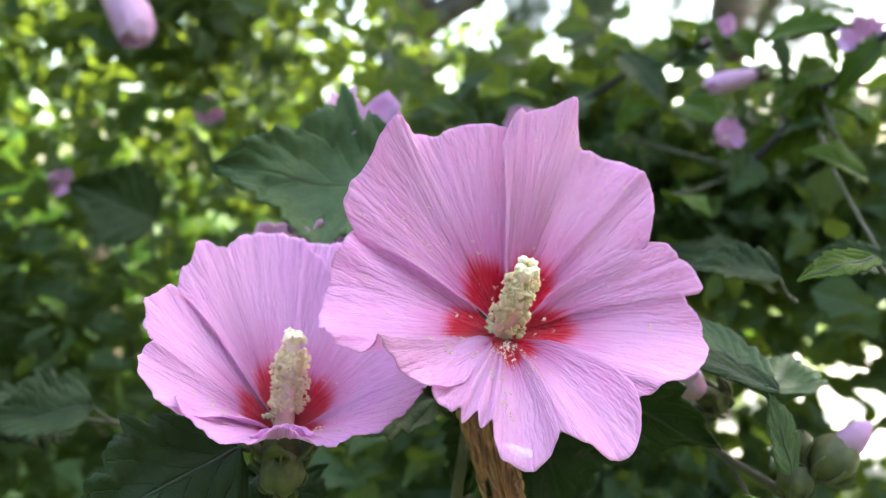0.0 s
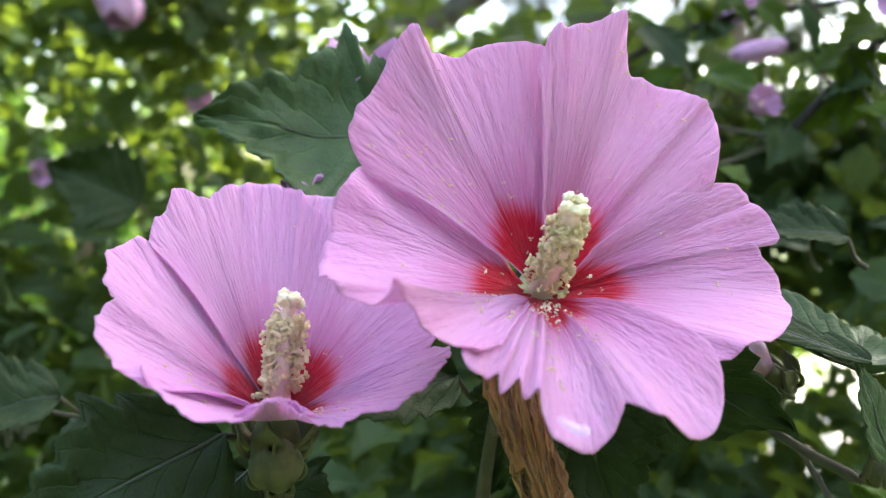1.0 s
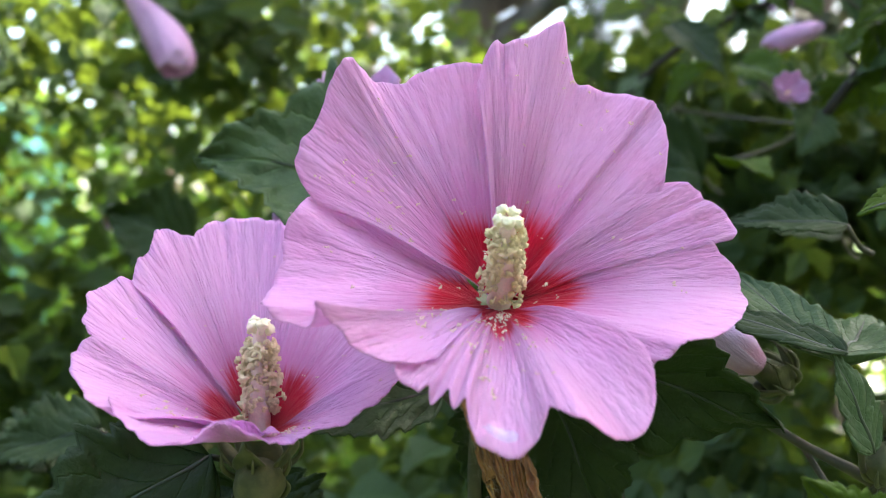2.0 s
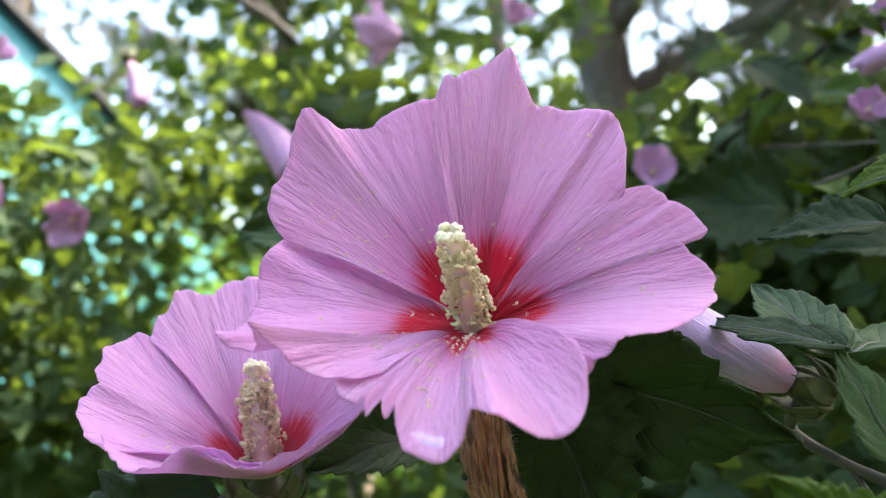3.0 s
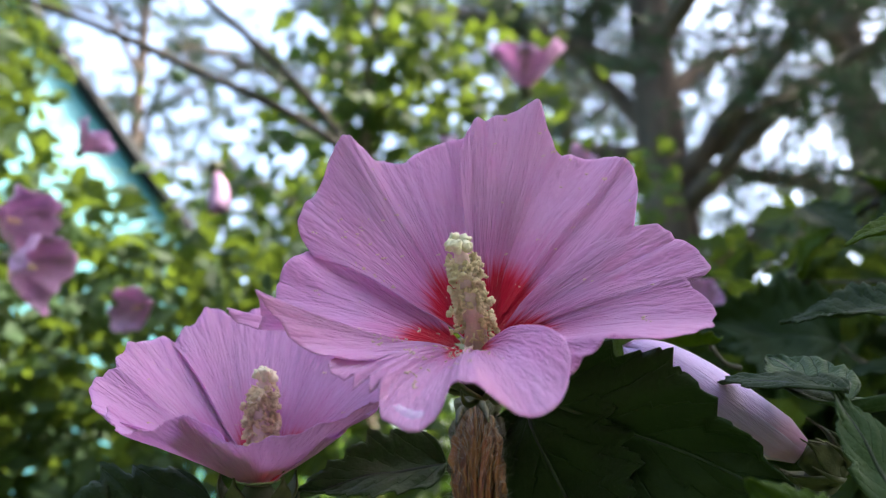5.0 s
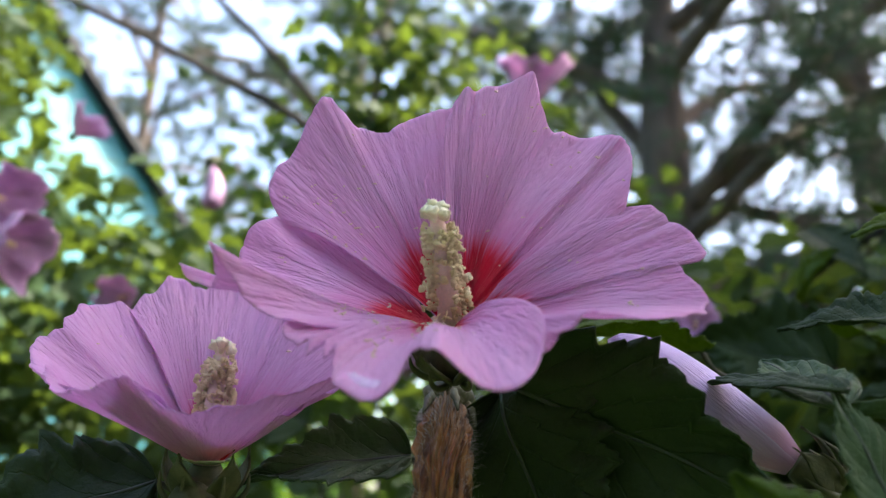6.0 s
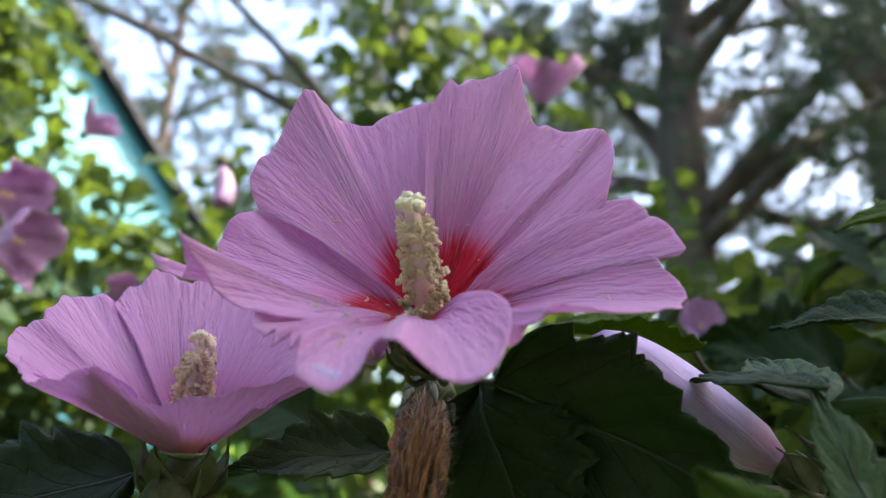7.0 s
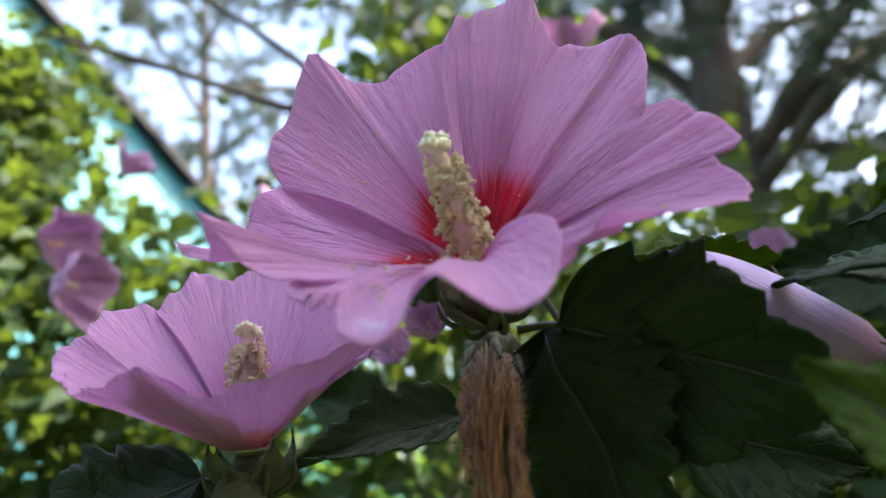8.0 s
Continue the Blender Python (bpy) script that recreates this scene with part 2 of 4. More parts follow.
def blob(bm, centre, size, turn=0.0, seg=8, rings=5, rough=0.25, axis=None):
    """A small uneven lump."""
    m = Matrix.Translation(centre) @ (axis.to_track_quat("Z", "Y").to_matrix().to_4x4() if axis else Matrix()) @ Matrix.Rotation(turn, 4, "Z") @ Matrix.Diagonal((*size, 1))
    made = bmesh.ops.create_uvsphere(bm, u_segments=seg, v_segments=rings, radius=1.0)["verts"]
    shift = Vector((centre[0] * 900, centre[1] * 900, centre[2] * 900))
    for v in made:
        v.co = m @ (v.co * (1 + rough * noise.noise(v.co * 1.7 + shift)))
    return bm


def local_frame(origin, axis):
    """Origin, with z along the axis and x level."""
    n = Vector(axis).normalized()
    e1 = Vector((0, 0, 1)).cross(n).normalized()
    m = Matrix((e1, n.cross(e1), n)).transposed().to_4x4()
    m.translation = origin
    return m


def thing(name, m, label, category, group="", kind=""):
    ob = new(name)
    ob.empty_display_size = 0.01
    ob.matrix_world = m
    return tagged(ob, label, category, group, kind)


# ---- open flowers ----
def petal_point(rim, bow, layer, seed, wave, dip):
    """A petal of a funnel flower. rim: bearing in degrees, reach and lift in millimetres, from one side to the other."""
    mid = sum(r[0] for r in rim) / len(rim)

    @functools.lru_cache(maxsize=None)
    def edge(s):
        az, reach, lift = (float(v) for v in spline(rim, s))
        even = sum(float(spline(rim, min(max(s + d, 0.0), 1.0))[2]) for d in (-0.16, -0.08, 0.0, 0.08, 0.16)) / 5
        return az, reach, lift, even

    def place(u, s):
        az, reach, lift, even = edge(s)
        lift = even + (lift - even) * u ** 1.5
        tooth = noise.noise(Vector((s * 9, seed, 0.3))) * 1.5 + noise.noise(Vector((s * 26, seed, 4.3))) * 0.9 + noise.noise(Vector((s * 60, seed, 1.3))) * 0.35
        reach += tooth * u ** 4
        k = 0.48 + 0.52 * min(1.0, u / 0.30) ** 0.75
        a = radians(mid + (az - mid) * k)
        r = 2.0 + (reach - 2.0) * u
        h = lift * (u + bow * 4 * u * (1 - u)) + layer * u ** 0.7 - 1.2 * (1 - u) ** 4
        seam = math.sin(math.pi * min(u, 0.99) ** 1.25) ** 0.7
        h += seam * (1.5 * max(0.0, (s - 0.86) / 0.14) ** 2 - dip * max(0.0, (0.30 - s) / 0.30) ** 1.3)
        # soft pleats along the petal, stronger towards the rim, and fine crinkles across
        h += wave * u * u * (noise.noise(Vector((s * 7, u * 1.2, seed))) + 0.5 * noise.noise(Vector((s * 16, u * 2, seed + 3))))
        h += (0.28 + 0.9 * max(0.0, 0.3 + noise.noise(Vector((s * 4, u * 3, seed + 5))))) * (u ** 0.7) * noise.noise(Vector((s * 34, u * 2.2, seed + 7))) + 0.16 * u * noise.noise(Vector((s * 90, u * 6, seed + 2)))
        h += wave * 0.75 * u ** 2.2 * (0.35 - abs(noise.noise(Vector((s * 10 + 0.6 * noise.noise(Vector((s * 3, u * 3, seed))), u * 1.6, seed + 11)))))
        h += 0.06 * u * noise.noise(Vector((s * 30, u * 26, seed + 9)))
        return Vector((r * math.cos(a), r * math.sin(a), h)) * 0.001

    return place


def pistil(flower, bend, length, seed):
    rnd = random.Random(seed)
    base, tip = Vector((0, 0, -0.001)), Vector((bend[0], bend[1], length)) * 0.001
    line = [base, base.lerp(tip, 0.35) + Vector((bend[2], bend[3], 0)) * 0.001, base.lerp(tip, 0.7) + Vector((bend[2], bend[3], 0)) * 0.0008, tip]
    along = lambda t: Vector(spline(line, t))
    column = part("column", tube(line, (0.0030, 0.0025, 0.0022, 0.0018, 0.0015), 14, rows=24, wobble=0.12), COLUMN, flower, "pale pink column")
    strands, kinds = bmesh.new(), []
    for k in range(8):
        # kidney-shaped anther: two joined lobes
        bm = bmesh.new()
        for side in (-1, 1):
            blob(bm, (0.7 * side, 0.25 * math.cos(k * 2.1), 0.15 * side), (1.1, 0.55 + 0.07 * (k % 3), 0.85 - 0.12 * (k % 2)), k * 1.3 + side * 0.8, 10, 7, 0.8, Vector((0.5 * math.sin(k), 0.4 * side, 1)))
        me = bpy.data.meshes.new("anther")
        bm.to_mesh(me)
        bm.free()
        me.materials.append(CREAM)
        for face in me.polygons:
            face.use_smooth = True
        kinds.append(me)
    for i in range(290):
        t = 0.15 + 0.70 * ((i + rnd.random()) / 290) ** 0.95
        w = i * 2.399 + rnd.uniform(-0.4, 0.4)
        if math.cos(w - 1.4) > 0.70 and t < 0.70 and rnd.random() < 0.75:
            continue
        d = (along(min(t + 0.03, 1)) - along(t - 0.03)).normalized()
        a = d.cross(Vector((0, 1, 0.2))).normalized()
        out = (a * math.cos(w) + d.cross(a) * math.sin(w) + d * rnd.uniform(-0.25, 0.5)).normalized()
        far = (rnd.uniform(0.0024, 0.0044) + (0.0012 if rnd.random() < 0.15 else 0.0)) * (1.22 - 0.42 * t)
        p = along(t) + out * far
        tube([along(t) + out * 0.0012, along(t) + out * far * 0.7 + d * rnd.uniform(-0.0004, 0.0006), p], (0.00024, 0.00018), 5, strands, rows=3, caps=False)
        z = rnd.uniform(0.00036, 0.00085)
        q = out.cross(Vector((rnd.uniform(-1, 1), rnd.uniform(-1, 1), rnd.uniform(-1, 1)))).normalized()
        anther = new("anther", kinds[i % 8])
        m = Matrix((q, out.cross(q), out)).transposed().to_4x4() @ Matrix.Scale(z, 4)
        m.translation = p
        anther.parent, anther.matrix_local = column, m
    part("filament_fringe", strands, CREAM, column, "hair-thin cream stalks", kind="stuff")
    d = (along(1.0) - along(0.92)).normalized()
    a = d.cross(Vector((0.2, 1, 0))).normalized()
    b = d.cross(a)
    for k in range(5):
        w = k * 2 * math.pi / 5 + 0.4
        out = a * math.cos(w) + b * math.sin(w)
        bm = tube([along(0.9) + out * 0.0004, along(0.97) + out * 0.0009, along(1.0) + out * 0.0022 + d * 0.0009], (0.0007, 0.00075, 0.0008), 9, rows=6)
        blob(bm, along(1.0) + out * 0.0020 + d * (0.0009 + 0.0007 * math.sin(k * 2.1)), (0.0013, 0.0014, 0.0011), w, 14, 9, 0.6, (out + d).normalized())
        part("stigma_lobe", bm, STIGMA, column, "pale cream stigma lobe")


def calyx(flower, bearing, size, deep, rise=1.02):
    for k in range(5):
        a0 = radians(bearing + 72 * k)

        def place(u, s, a0=a0):
            w = math.sin(math.pi * min(1, 0.16 + u * 0.95)) ** 0.7 * (1 - 0.55 * u) if u < 1 else 0.02
            a = a0 + (s - 0.5) * 1.55 * w
            r = size * (0.25 + 0.85 * math.sin(min(u * 1.15, 1.0) * math.pi / 2))
            return Vector((r * math.cos(a), r * math.sin(a), -deep + deep * rise * u ** 1.25 + 0.0006 * math.cos((s - 0.5) * 6)))

        part("sepal", sheet(12, 8, place), CALYX, flower, "downy green sepal", thick=0.0007)
    for k in range(7):
        a = radians(bearing + 20 + 360 / 7 * k)
        c, s_ = math.cos(a), math.sin(a)
        pts = [(c * size * f, s_ * size * f, -deep + h) for f, h in ((0.2, 0.0), (0.75, 0.001), (1.08, 0.004), (1.12, 0.008))]
        part("bract", tube(pts, (0.0007, 0.0008, 0.0006, 0.0002), 6, rows=8), CALYX, flower, "narrow green bract")
    bm = tube([(0, 0, -deep * 1.0), (0, 0, -deep * 0.75), (0, 0, -deep * 0.4), (0, 0, -0.001)], (0.0035, size * 0.62, size * 0.55, 0.0032), 16, rows=12)
    part("receptacle", bm, CALYX, flower)


def grains(flower, petals, rnd, spots, count):
    """Fallen pollen, lying on the petals: dense near given spots (petal, u, s, spread)."""
    bm = bmesh.new()
    for i in range(count):
        if rnd.random() < 0.72:
            k, u, s, spread = rnd.choice(spots)
            u, s = u + rnd.gauss(0, spread), s + rnd.gauss(0, spread * 1.3)
        else:
            k, u, s = rnd.randrange(len(petals)), rnd.uniform(0.12, 0.9), rnd.uniform(0.1, 0.9)
        u, s = min(max(u, 0.08), 0.97), min(max(s, 0.05), 0.95)
        p = petals[k](u, s)
        nrm = (petals[k](u + 0.01, s) - p).cross(petals[k](u, s + 0.01) - p).normalized()
        nrm = nrm if nrm.z > 0 else -nrm
        z = rnd.choice((0.00009, 0.00012, 0.00016, 0.00022, 0.00028))
        for j in range(1 if z < 0.00015 else rnd.choice((2, 3, 4))):
            o = Vector((rnd.gauss(0, 1.3), rnd.gauss(0, 1.3), 0)) * z
            blob(bm, p + o + nrm * (z * 0.75 + 0.00018), (z * rnd.uniform(0.7, 1.9), z * rnd.uniform(0.4, 0.9), z * 0.6), rnd.uniform(0, 6), 7, 5, 1.0)
    part("pollen", bm, POLLEN, flower, "scattered cream pollen grains", kind="stuff")


def open_flower(name, origin, axis, rims, mat, label, bend, length, sepals, seed, spots, count):
    f = thing(name, local_frame(origin, axis), label, "flower", "open hibiscus flowers")
    places = []
    for k, (rim, bow, layer, wave, dip) in enumerate(rims):
        place = petal_point(rim, bow, layer, seed + k * 5.7, wave, dip)
        places.append(place)
        petal = part("petal", sheet(52, 150, place), PETAL_BACK, f, thick=0.0003)
        petal.data.materials.append(mat)
        petal.modifiers["thickness"].material_offset = 1
    pistil(f, bend, length, seed)
    # pale green floor of the throat, showing between the petal claws
    part("throat", sheet(8, 40, lambda u, s: Vector(((0.0012 + 0.0043 * u) * math.cos(6.2832 * s), (0.0012 + 0.0043 * u) * math.sin(6.2832 * s), -0.0012 + 0.0015 * u))), THROAT, f, "pale green throat", thick=0.0004)
    calyx(f, 20, *sepals)
    grains(f, places, random.Random(seed), spots, count)
    return f, places


BIG_RIMS = (
    ([(-68, 33, 11), (-62, 35, 12.5), (-56, 38, 14), (-50, 40, 17), (-44, 41.5, 20), (-38, 44, 18), (-25, 49, 13), (-15, 52.5, 10), (-9, 53, 8), (-5, 54, 7.5),
      (0, 50, 10), (3, 47.5, 12), (2.5, 54, 11.5), (7, 52, 14), (13, 48, 18), (18, 45, 20), (25, 36, 16)], 0.10, 0.9, 1.5, 2.0),
    ([(-2, 31, 2), (6, 32.5, 5.5), (14, 34, 10), (20, 41, 20), (31, 48.5, 26), (37, 50.5, 27), (40, 49.5, 27), (50, 49, 26), (60, 47.5, 28), (64, 48.5, 34),
      (68, 50, 41), (74, 47, 39), (82, 43.8, 38.3), (88, 42, 37.8), (93, 35, 33.5)], 0.06, 1.2, 2.4, 2.4),
    ([(63, 32, 21.5), (73, 35, 26), (84, 38, 31), (90, 41, 35.5), (98, 42.5, 35), (108, 44.5, 32.5), (116, 46, 31), (121, 47.3, 32), (126, 48.5, 38), (129, 49, 42),
      (135, 48.8, 38), (144, 48.3, 31), (153, 48, 24.5), (158, 42, 19)], 0.02, 0.7, 2.1, 3.0),
    ([(137, 34, 19), (144, 37, 18), (150, 40, 17), (156, 44, 19), (164, 46.5, 21), (170, 47.5, 17), (176, 48.5, 14), (185, 50, 15), (193, 51.5, 21), (197, 52, 25.5),
      (200, 51.5, 25), (203, 48, 22.5), (206, 45.5, 23.5), (208, 44.5, 28), (209, 44.8, 33), (211, 43.5, 29), (214, 43, 25.5), (220, 40, 21), (229, 35.2, 19), (235, 30, 15.5)], -0.03, 0.6, 0.9, 2.2),
    ([(210, 27, 11), (216, 28, 12), (222, 29, 13), (226, 37, 17.5), (231, 39, 17.5), (236, 38.5, 17), (238.5, 36.5, 18), (241, 39.8, 17), (244, 37.5, 18.5), (247, 40.5, 17.5),
      (249.5, 38, 19), (252, 42.5, 17.5), (256, 46.5, 16), (262, 47.5, 16), (267, 45.5, 17.5), (270, 42, 20), (272, 40, 21), (274.5, 42.5, 23),
      (278, 45.5, 23.5), (283, 47, 19.5), (288, 48, 16.4), (296, 46, 17), (303, 41, 20), (307, 36, 20)], 0.20, 0.8, 1.0, 1.5),
)
flower, shapes = open_flower("hibiscus_flower", (0.0157, 0.2134, 1.3030), (0.179, -0.700, 0.691), BIG_RIMS, PETAL,
            "wide open pink hibiscus flower with red heart", (0, 0, 0.4, -0.3), 27.0, (0.0088, 0.0135), 11.0,
            [(2, 0.75, 0.85, 0.07), (2, 0.6, 0.9, 0.08), (4, 0.3, 0.4, 0.08), (4, 0.6, 0.5, 0.1), (3, 0.45, 0.8, 0.1), (4, 0.15, 0.6, 0.05), (1, 0.85, 0.5, 0.12)], 330)



def scar(u, s):
    """A pale, torn patch near the rim of the lowest petal."""
    a = 6.2832 * s
    d = u * (1 + 0.35 * noise.noise(Vector((math.cos(a) * 2, math.sin(a) * 2, 1.0))))
    return shapes[4](0.905 + 0.042 * d * math.sin(a), 0.55 + 0.05 * d * math.cos(a)) + Vector((0, 0, 0.00035 - 0.0003 * u))


part("petal_scar", sheet(8, 28, scar), DEW, flower, "pale torn patch")

SMALL_RIMS = (
    ([(232, 31, 11.5), (240, 34, 15), (247, 36.5, 17), (252, 35, 14), (262, 34.2, 11.3), (272, 34.2, 11.3), (285, 36, 13.5), (300, 37.8, 16.5), (309, 38.4, 18.5), (318, 37, 19.5), (326, 33, 17.5)], -0.05, 1.7, 1.5, 1.6),
    ([(186, 28, 14.5), (195, 32, 16.5), (203, 36, 19), (210, 37.5, 16.5), (219, 38.5, 14.5), (229, 39.5, 14), (237, 39, 15.5), (243, 36, 17), (250, 31, 14.5), (259, 26, 10.5), (268, 20, 6.5)], -0.04, 1.2, 1.5, 1.6),
    ([(118, 26, 28.5), (127, 28, 30.5), (136, 30, 32.5), (141, 33, 34), (150, 35.5, 33.5), (157, 36.8, 32.5), (165, 36, 30), (172, 36, 28), (176, 34.8, 26.5), (180, 38, 24.5),
      (186, 40, 22.9), (196, 38.5, 19), (204, 36, 15.8), (212, 32, 13.5)], 0.0, 1.4, 1.6, 2.6),
    ([(44, 29, 34.5), (53, 31.5, 38.5), (62, 34, 42.5), (72, 36, 43.5), (84, 37, 43.5), (94, 36, 42.5), (102, 34, 41.3), (108, 35, 42.5), (115, 36, 44.5), (122, 34.5, 41), (131, 33, 37.5), (140, 31, 33.5)], 0.0, 0.8, 1.8, 2.4),
    ([(-54, 25, 10.5), (-45, 28, 13.5), (-36, 31, 16.5), (-25, 35, 21.5), (-10, 37, 27.5), (5, 37, 32.5), (20, 36, 36.5), (35, 36, 40.5), (50, 36, 42.5), (64, 35, 42.5)], 0.0, 1.0, 1.8, 2.0),
)
open_flower("hibiscus_flower", (-0.0434, 0.2088, 1.2751), (0.108, -0.146, 0.983), SMALL_RIMS, PETAL_B,
            "cupped lilac pink hibiscus flower with red heart", (1.2, 0, -0.2, 0.2), 25.5, (0.0090, 0.0105, 1.30), 31.0,
            [(0, 0.2, 0.45, 0.06), (0, 0.35, 0.5, 0.08), (2, 0.5, 0.85, 0.09)], 170)


# ---- leaves close by ----
def leaf_bm(length, width, lobes, teeth, fold, curl, seed, nu=88, ns=20):
    """A toothed, three-lobed leaf along +y, midrib on the axis, face up."""
    def half(v):
        w = math.sin(math.pi * min(1.0, v ** 0.62)) ** 0.85 * (1 - 0.25 * v) if v < 1 else 0.0
        w += lobes * 0.28 * math.exp(-((v - 0.42) / 0.09) ** 2)
        saw = (v * teeth) % 1.0
        fine_ = (v * teeth * 2.6 + 0.3) % 1.0
        return w * (1 - (0.21 * (1 - saw) ** 1.3 + 0.05 * (1 - fine_)) * min(1.0, max(0.0, (v - 0.1) * 8))) + 0.004

    def place(u, s):
        x = (s - 0.5) * 2
        w = half(u) * width / 2
        y = length * u + abs(x) * 0.06 * length * math.sin(math.pi * u)
        z = fold * abs(x) * w - curl * length * u * u + 0.10 * width * noise.noise(Vector((x * 1.4, u * 3, seed)))
        z += 0.020 * width * math.cos(6.2832 * 6 * (u - abs(x) * 0.37)) * abs(x) * 0.8
        return Vector((x * w, y, z))

    return sheet(nu, ns, place)


def leaf(base, tip, face, width, mat=LEAF, lobes=0.6, teeth=9, fold=0.35, curl=0.12, seed=0.0, label="toothed green hibiscus leaf", stalk=None):
    """A leaf from base to tip (millimetres), turned so that its face looks along face."""
    b, t = Vector(base) * 0.001, Vector(tip) * 0.001
    y = (t - b).normalized()
    z = (Vector(face) - y * y.dot(Vector(face))).normalized()
    m = Matrix((y.cross(z), y, z)).transposed().to_4x4()
    m.translation = b
    ob = thing("hibiscus_leaf", m, label, "leaf", "hibiscus leaves")
    n = (t - b).length
    blade = part("blade", leaf_bm(n, width * 0.001, lobes, teeth, fold, curl, seed), mat, ob, thick=0.0004)
    ribs = [(0, n * v, -curl * n * v * v + 0.0001 * width * noise.noise(Vector((0, v * 3, seed))) + 0.0001) for v in (0, 0.16, 0.33, 0.5, 0.66, 0.83, 0.98)]
    part("midrib", tube(ribs, (0.0007, 0.0004, 0.0002), 6, rows=14), RIB, blade, "paler raised midrib")
    if stalk:
        s = m.inverted() @ (Vector(stalk) * 0.001)
        part("leaf_stalk", tube([s, s * 0.5 + Vector((0, 0, -0.002)), Vector((0, 0, 0))], (0.0010, 0.0008, 0.0008), 7, rows=8), STEM, ob)
    return ob


# leaves whose shade is painted in through the darkened leaf colour
DARK = "large hibiscus leaf with shade darkened into its green"
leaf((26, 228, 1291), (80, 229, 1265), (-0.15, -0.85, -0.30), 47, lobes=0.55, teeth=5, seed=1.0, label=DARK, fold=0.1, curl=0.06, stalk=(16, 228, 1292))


def lobed_leaf(base, lobes, label, stalk):
    """A leaf bent into several lobes, each from a point to a tip (millimetres) with its own face, width and material."""
    at = Vector(base) * 0.001
    ob = thing("hibiscus_leaf", Matrix.Translation(at), label, "leaf", "hibiscus leaves")
    for k, (b, t, face, width, mat, teeth) in enumerate(lobes):
        b, t = Vector(b) * 0.001 - at, Vector(t) * 0.001 - at
        y = (t - b).normalized()
        z = (Vector(face) - y * y.dot(Vector(face))).normalized()
        m = Matrix((y.cross(z), y, z)).transposed().to_4x4()
        m.translation = b
        n = (t - b).length
        lobe = part("lobe", leaf_bm(n, width * 0.001, 0.25, teeth, 0.15, 0.06, 40.0 + k), mat, ob, thick=0.0004)
        lobe.matrix_local = m
        part("vein", tube([(0, n * v, -0.06 * n * v * v + 0.0001 * width * noise.noise(Vector((0, v * 3, 40.0 + k))) + 0.0001) for v in (0, 0.16, 0.33, 0.5, 0.66, 0.83, 0.97)], (0.0006, 0.0004, 0.0002), 6, rows=12), RIB, lobe, "pale raised vein")
    s = Vector(stalk) * 0.001 - at
    part("leaf_stalk", tube([s, s * 0.5 + Vector((0, 0, -0.002)), Vector((0, 0, 0))], (0.0010, 0.0008, 0.0008), 7, rows=8), STEM, ob)
    return ob


lobed_leaf((95, 223, 1264), (
    ((97, 221, 1263), (90, 221, 1288), (0.6, -0.72, -0.2), 15, LEAF_MID, 3),
    ((92, 220, 1286), (61, 252, 1297), (0.10, -0.45, 0.90), 13, LEAF, 4),
    ((91, 227, 1284), (76, 266, 1303), (-0.05, -0.45, 0.9), 18, LEAF_MID, 3),
    ((92, 226, 1283), (115, 272, 1288), (-0.2, -0.65, 0.75), 28, LEAF_MID, 3)), "three-lobed grey green hibiscus leaf bent at the middle", (101, 240, 1252))
# its lit look comes from the brighter leaf colour
leaf((96, 190, 1246), (75, 183, 1270.5), (-0.1, -0.75, 0.6), 22, LEAF_BRIGHT, 0.3, 12, 0.3, 0.1, 5.0, "bright green hibiscus leaf with light put into its colour", (98, 232, 1238))
leaf((122, 234, 1323), (97, 223, 1319), (-0.1, -0.5, 0.8), 13, LEAF_BRIGHT, 0.4, 6, 0.3, 0.1, 6.0, "small fresh green hibiscus leaf", (130, 238, 1318))
leaf((-12, 279, 1336), (-82, 264, 1350), (0.15, -0.8, 0.55), 60, LEAF_MID, lobes=1.3, teeth=7, seed=7.0, fold=0.2, label="veined mid green hibiscus leaf", stalk=(-8, 284, 1330))
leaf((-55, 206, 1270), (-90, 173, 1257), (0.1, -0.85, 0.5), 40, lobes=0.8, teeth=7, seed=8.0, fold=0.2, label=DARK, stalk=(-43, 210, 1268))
leaf((-4, 236, 1277), (-40, 216, 1274), (0.15, -0.75, 0.62), 24, LEAF_MID, lobes=0.5, teeth=7, seed=9.0, fold=0.4, label="green hibiscus leaf with a curled pale edge", stalk=(4, 240, 1268))
leaf((142, 384, 1300), (97, 392, 1314), (-0.1, -0.4, 0.9), 34, seed=10.0, stalk=(150, 390, 1290))
leaf((100, 462, 1330), (38, 456, 1350), (0.0, -0.9, 0.35), 60, seed=11.0, label=DARK, stalk=(110, 466, 1320))
leaf((112, 280, 1311), (80, 290, 1317), (-0.1, -0.5, 0.8), 22, seed=12.0, stalk=(120, 284, 1302))
leaf((-134, 282, 1256), (-170, 268, 1254), (0.2, -0.5, 0.8), 34, seed=13.0, stalk=(-126, 288, 1248))
leaf((-184, 460, 1314), (-226, 442, 1336), (0.2, -0.9, 0.3), 54, seed=14.0, label=DARK, stalk=(-176, 466, 1306))
leaf((58, 306, 1312), (24, 276, 1319), (0.0, -0.4, 0.9), 40, LEAF_BRIGHT, seed=15.0, stalk=(66, 312, 1304))
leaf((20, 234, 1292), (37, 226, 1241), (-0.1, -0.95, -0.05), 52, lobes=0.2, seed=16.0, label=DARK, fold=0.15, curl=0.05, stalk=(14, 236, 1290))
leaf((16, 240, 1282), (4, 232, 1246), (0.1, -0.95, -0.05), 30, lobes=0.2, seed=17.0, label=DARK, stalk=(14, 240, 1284))
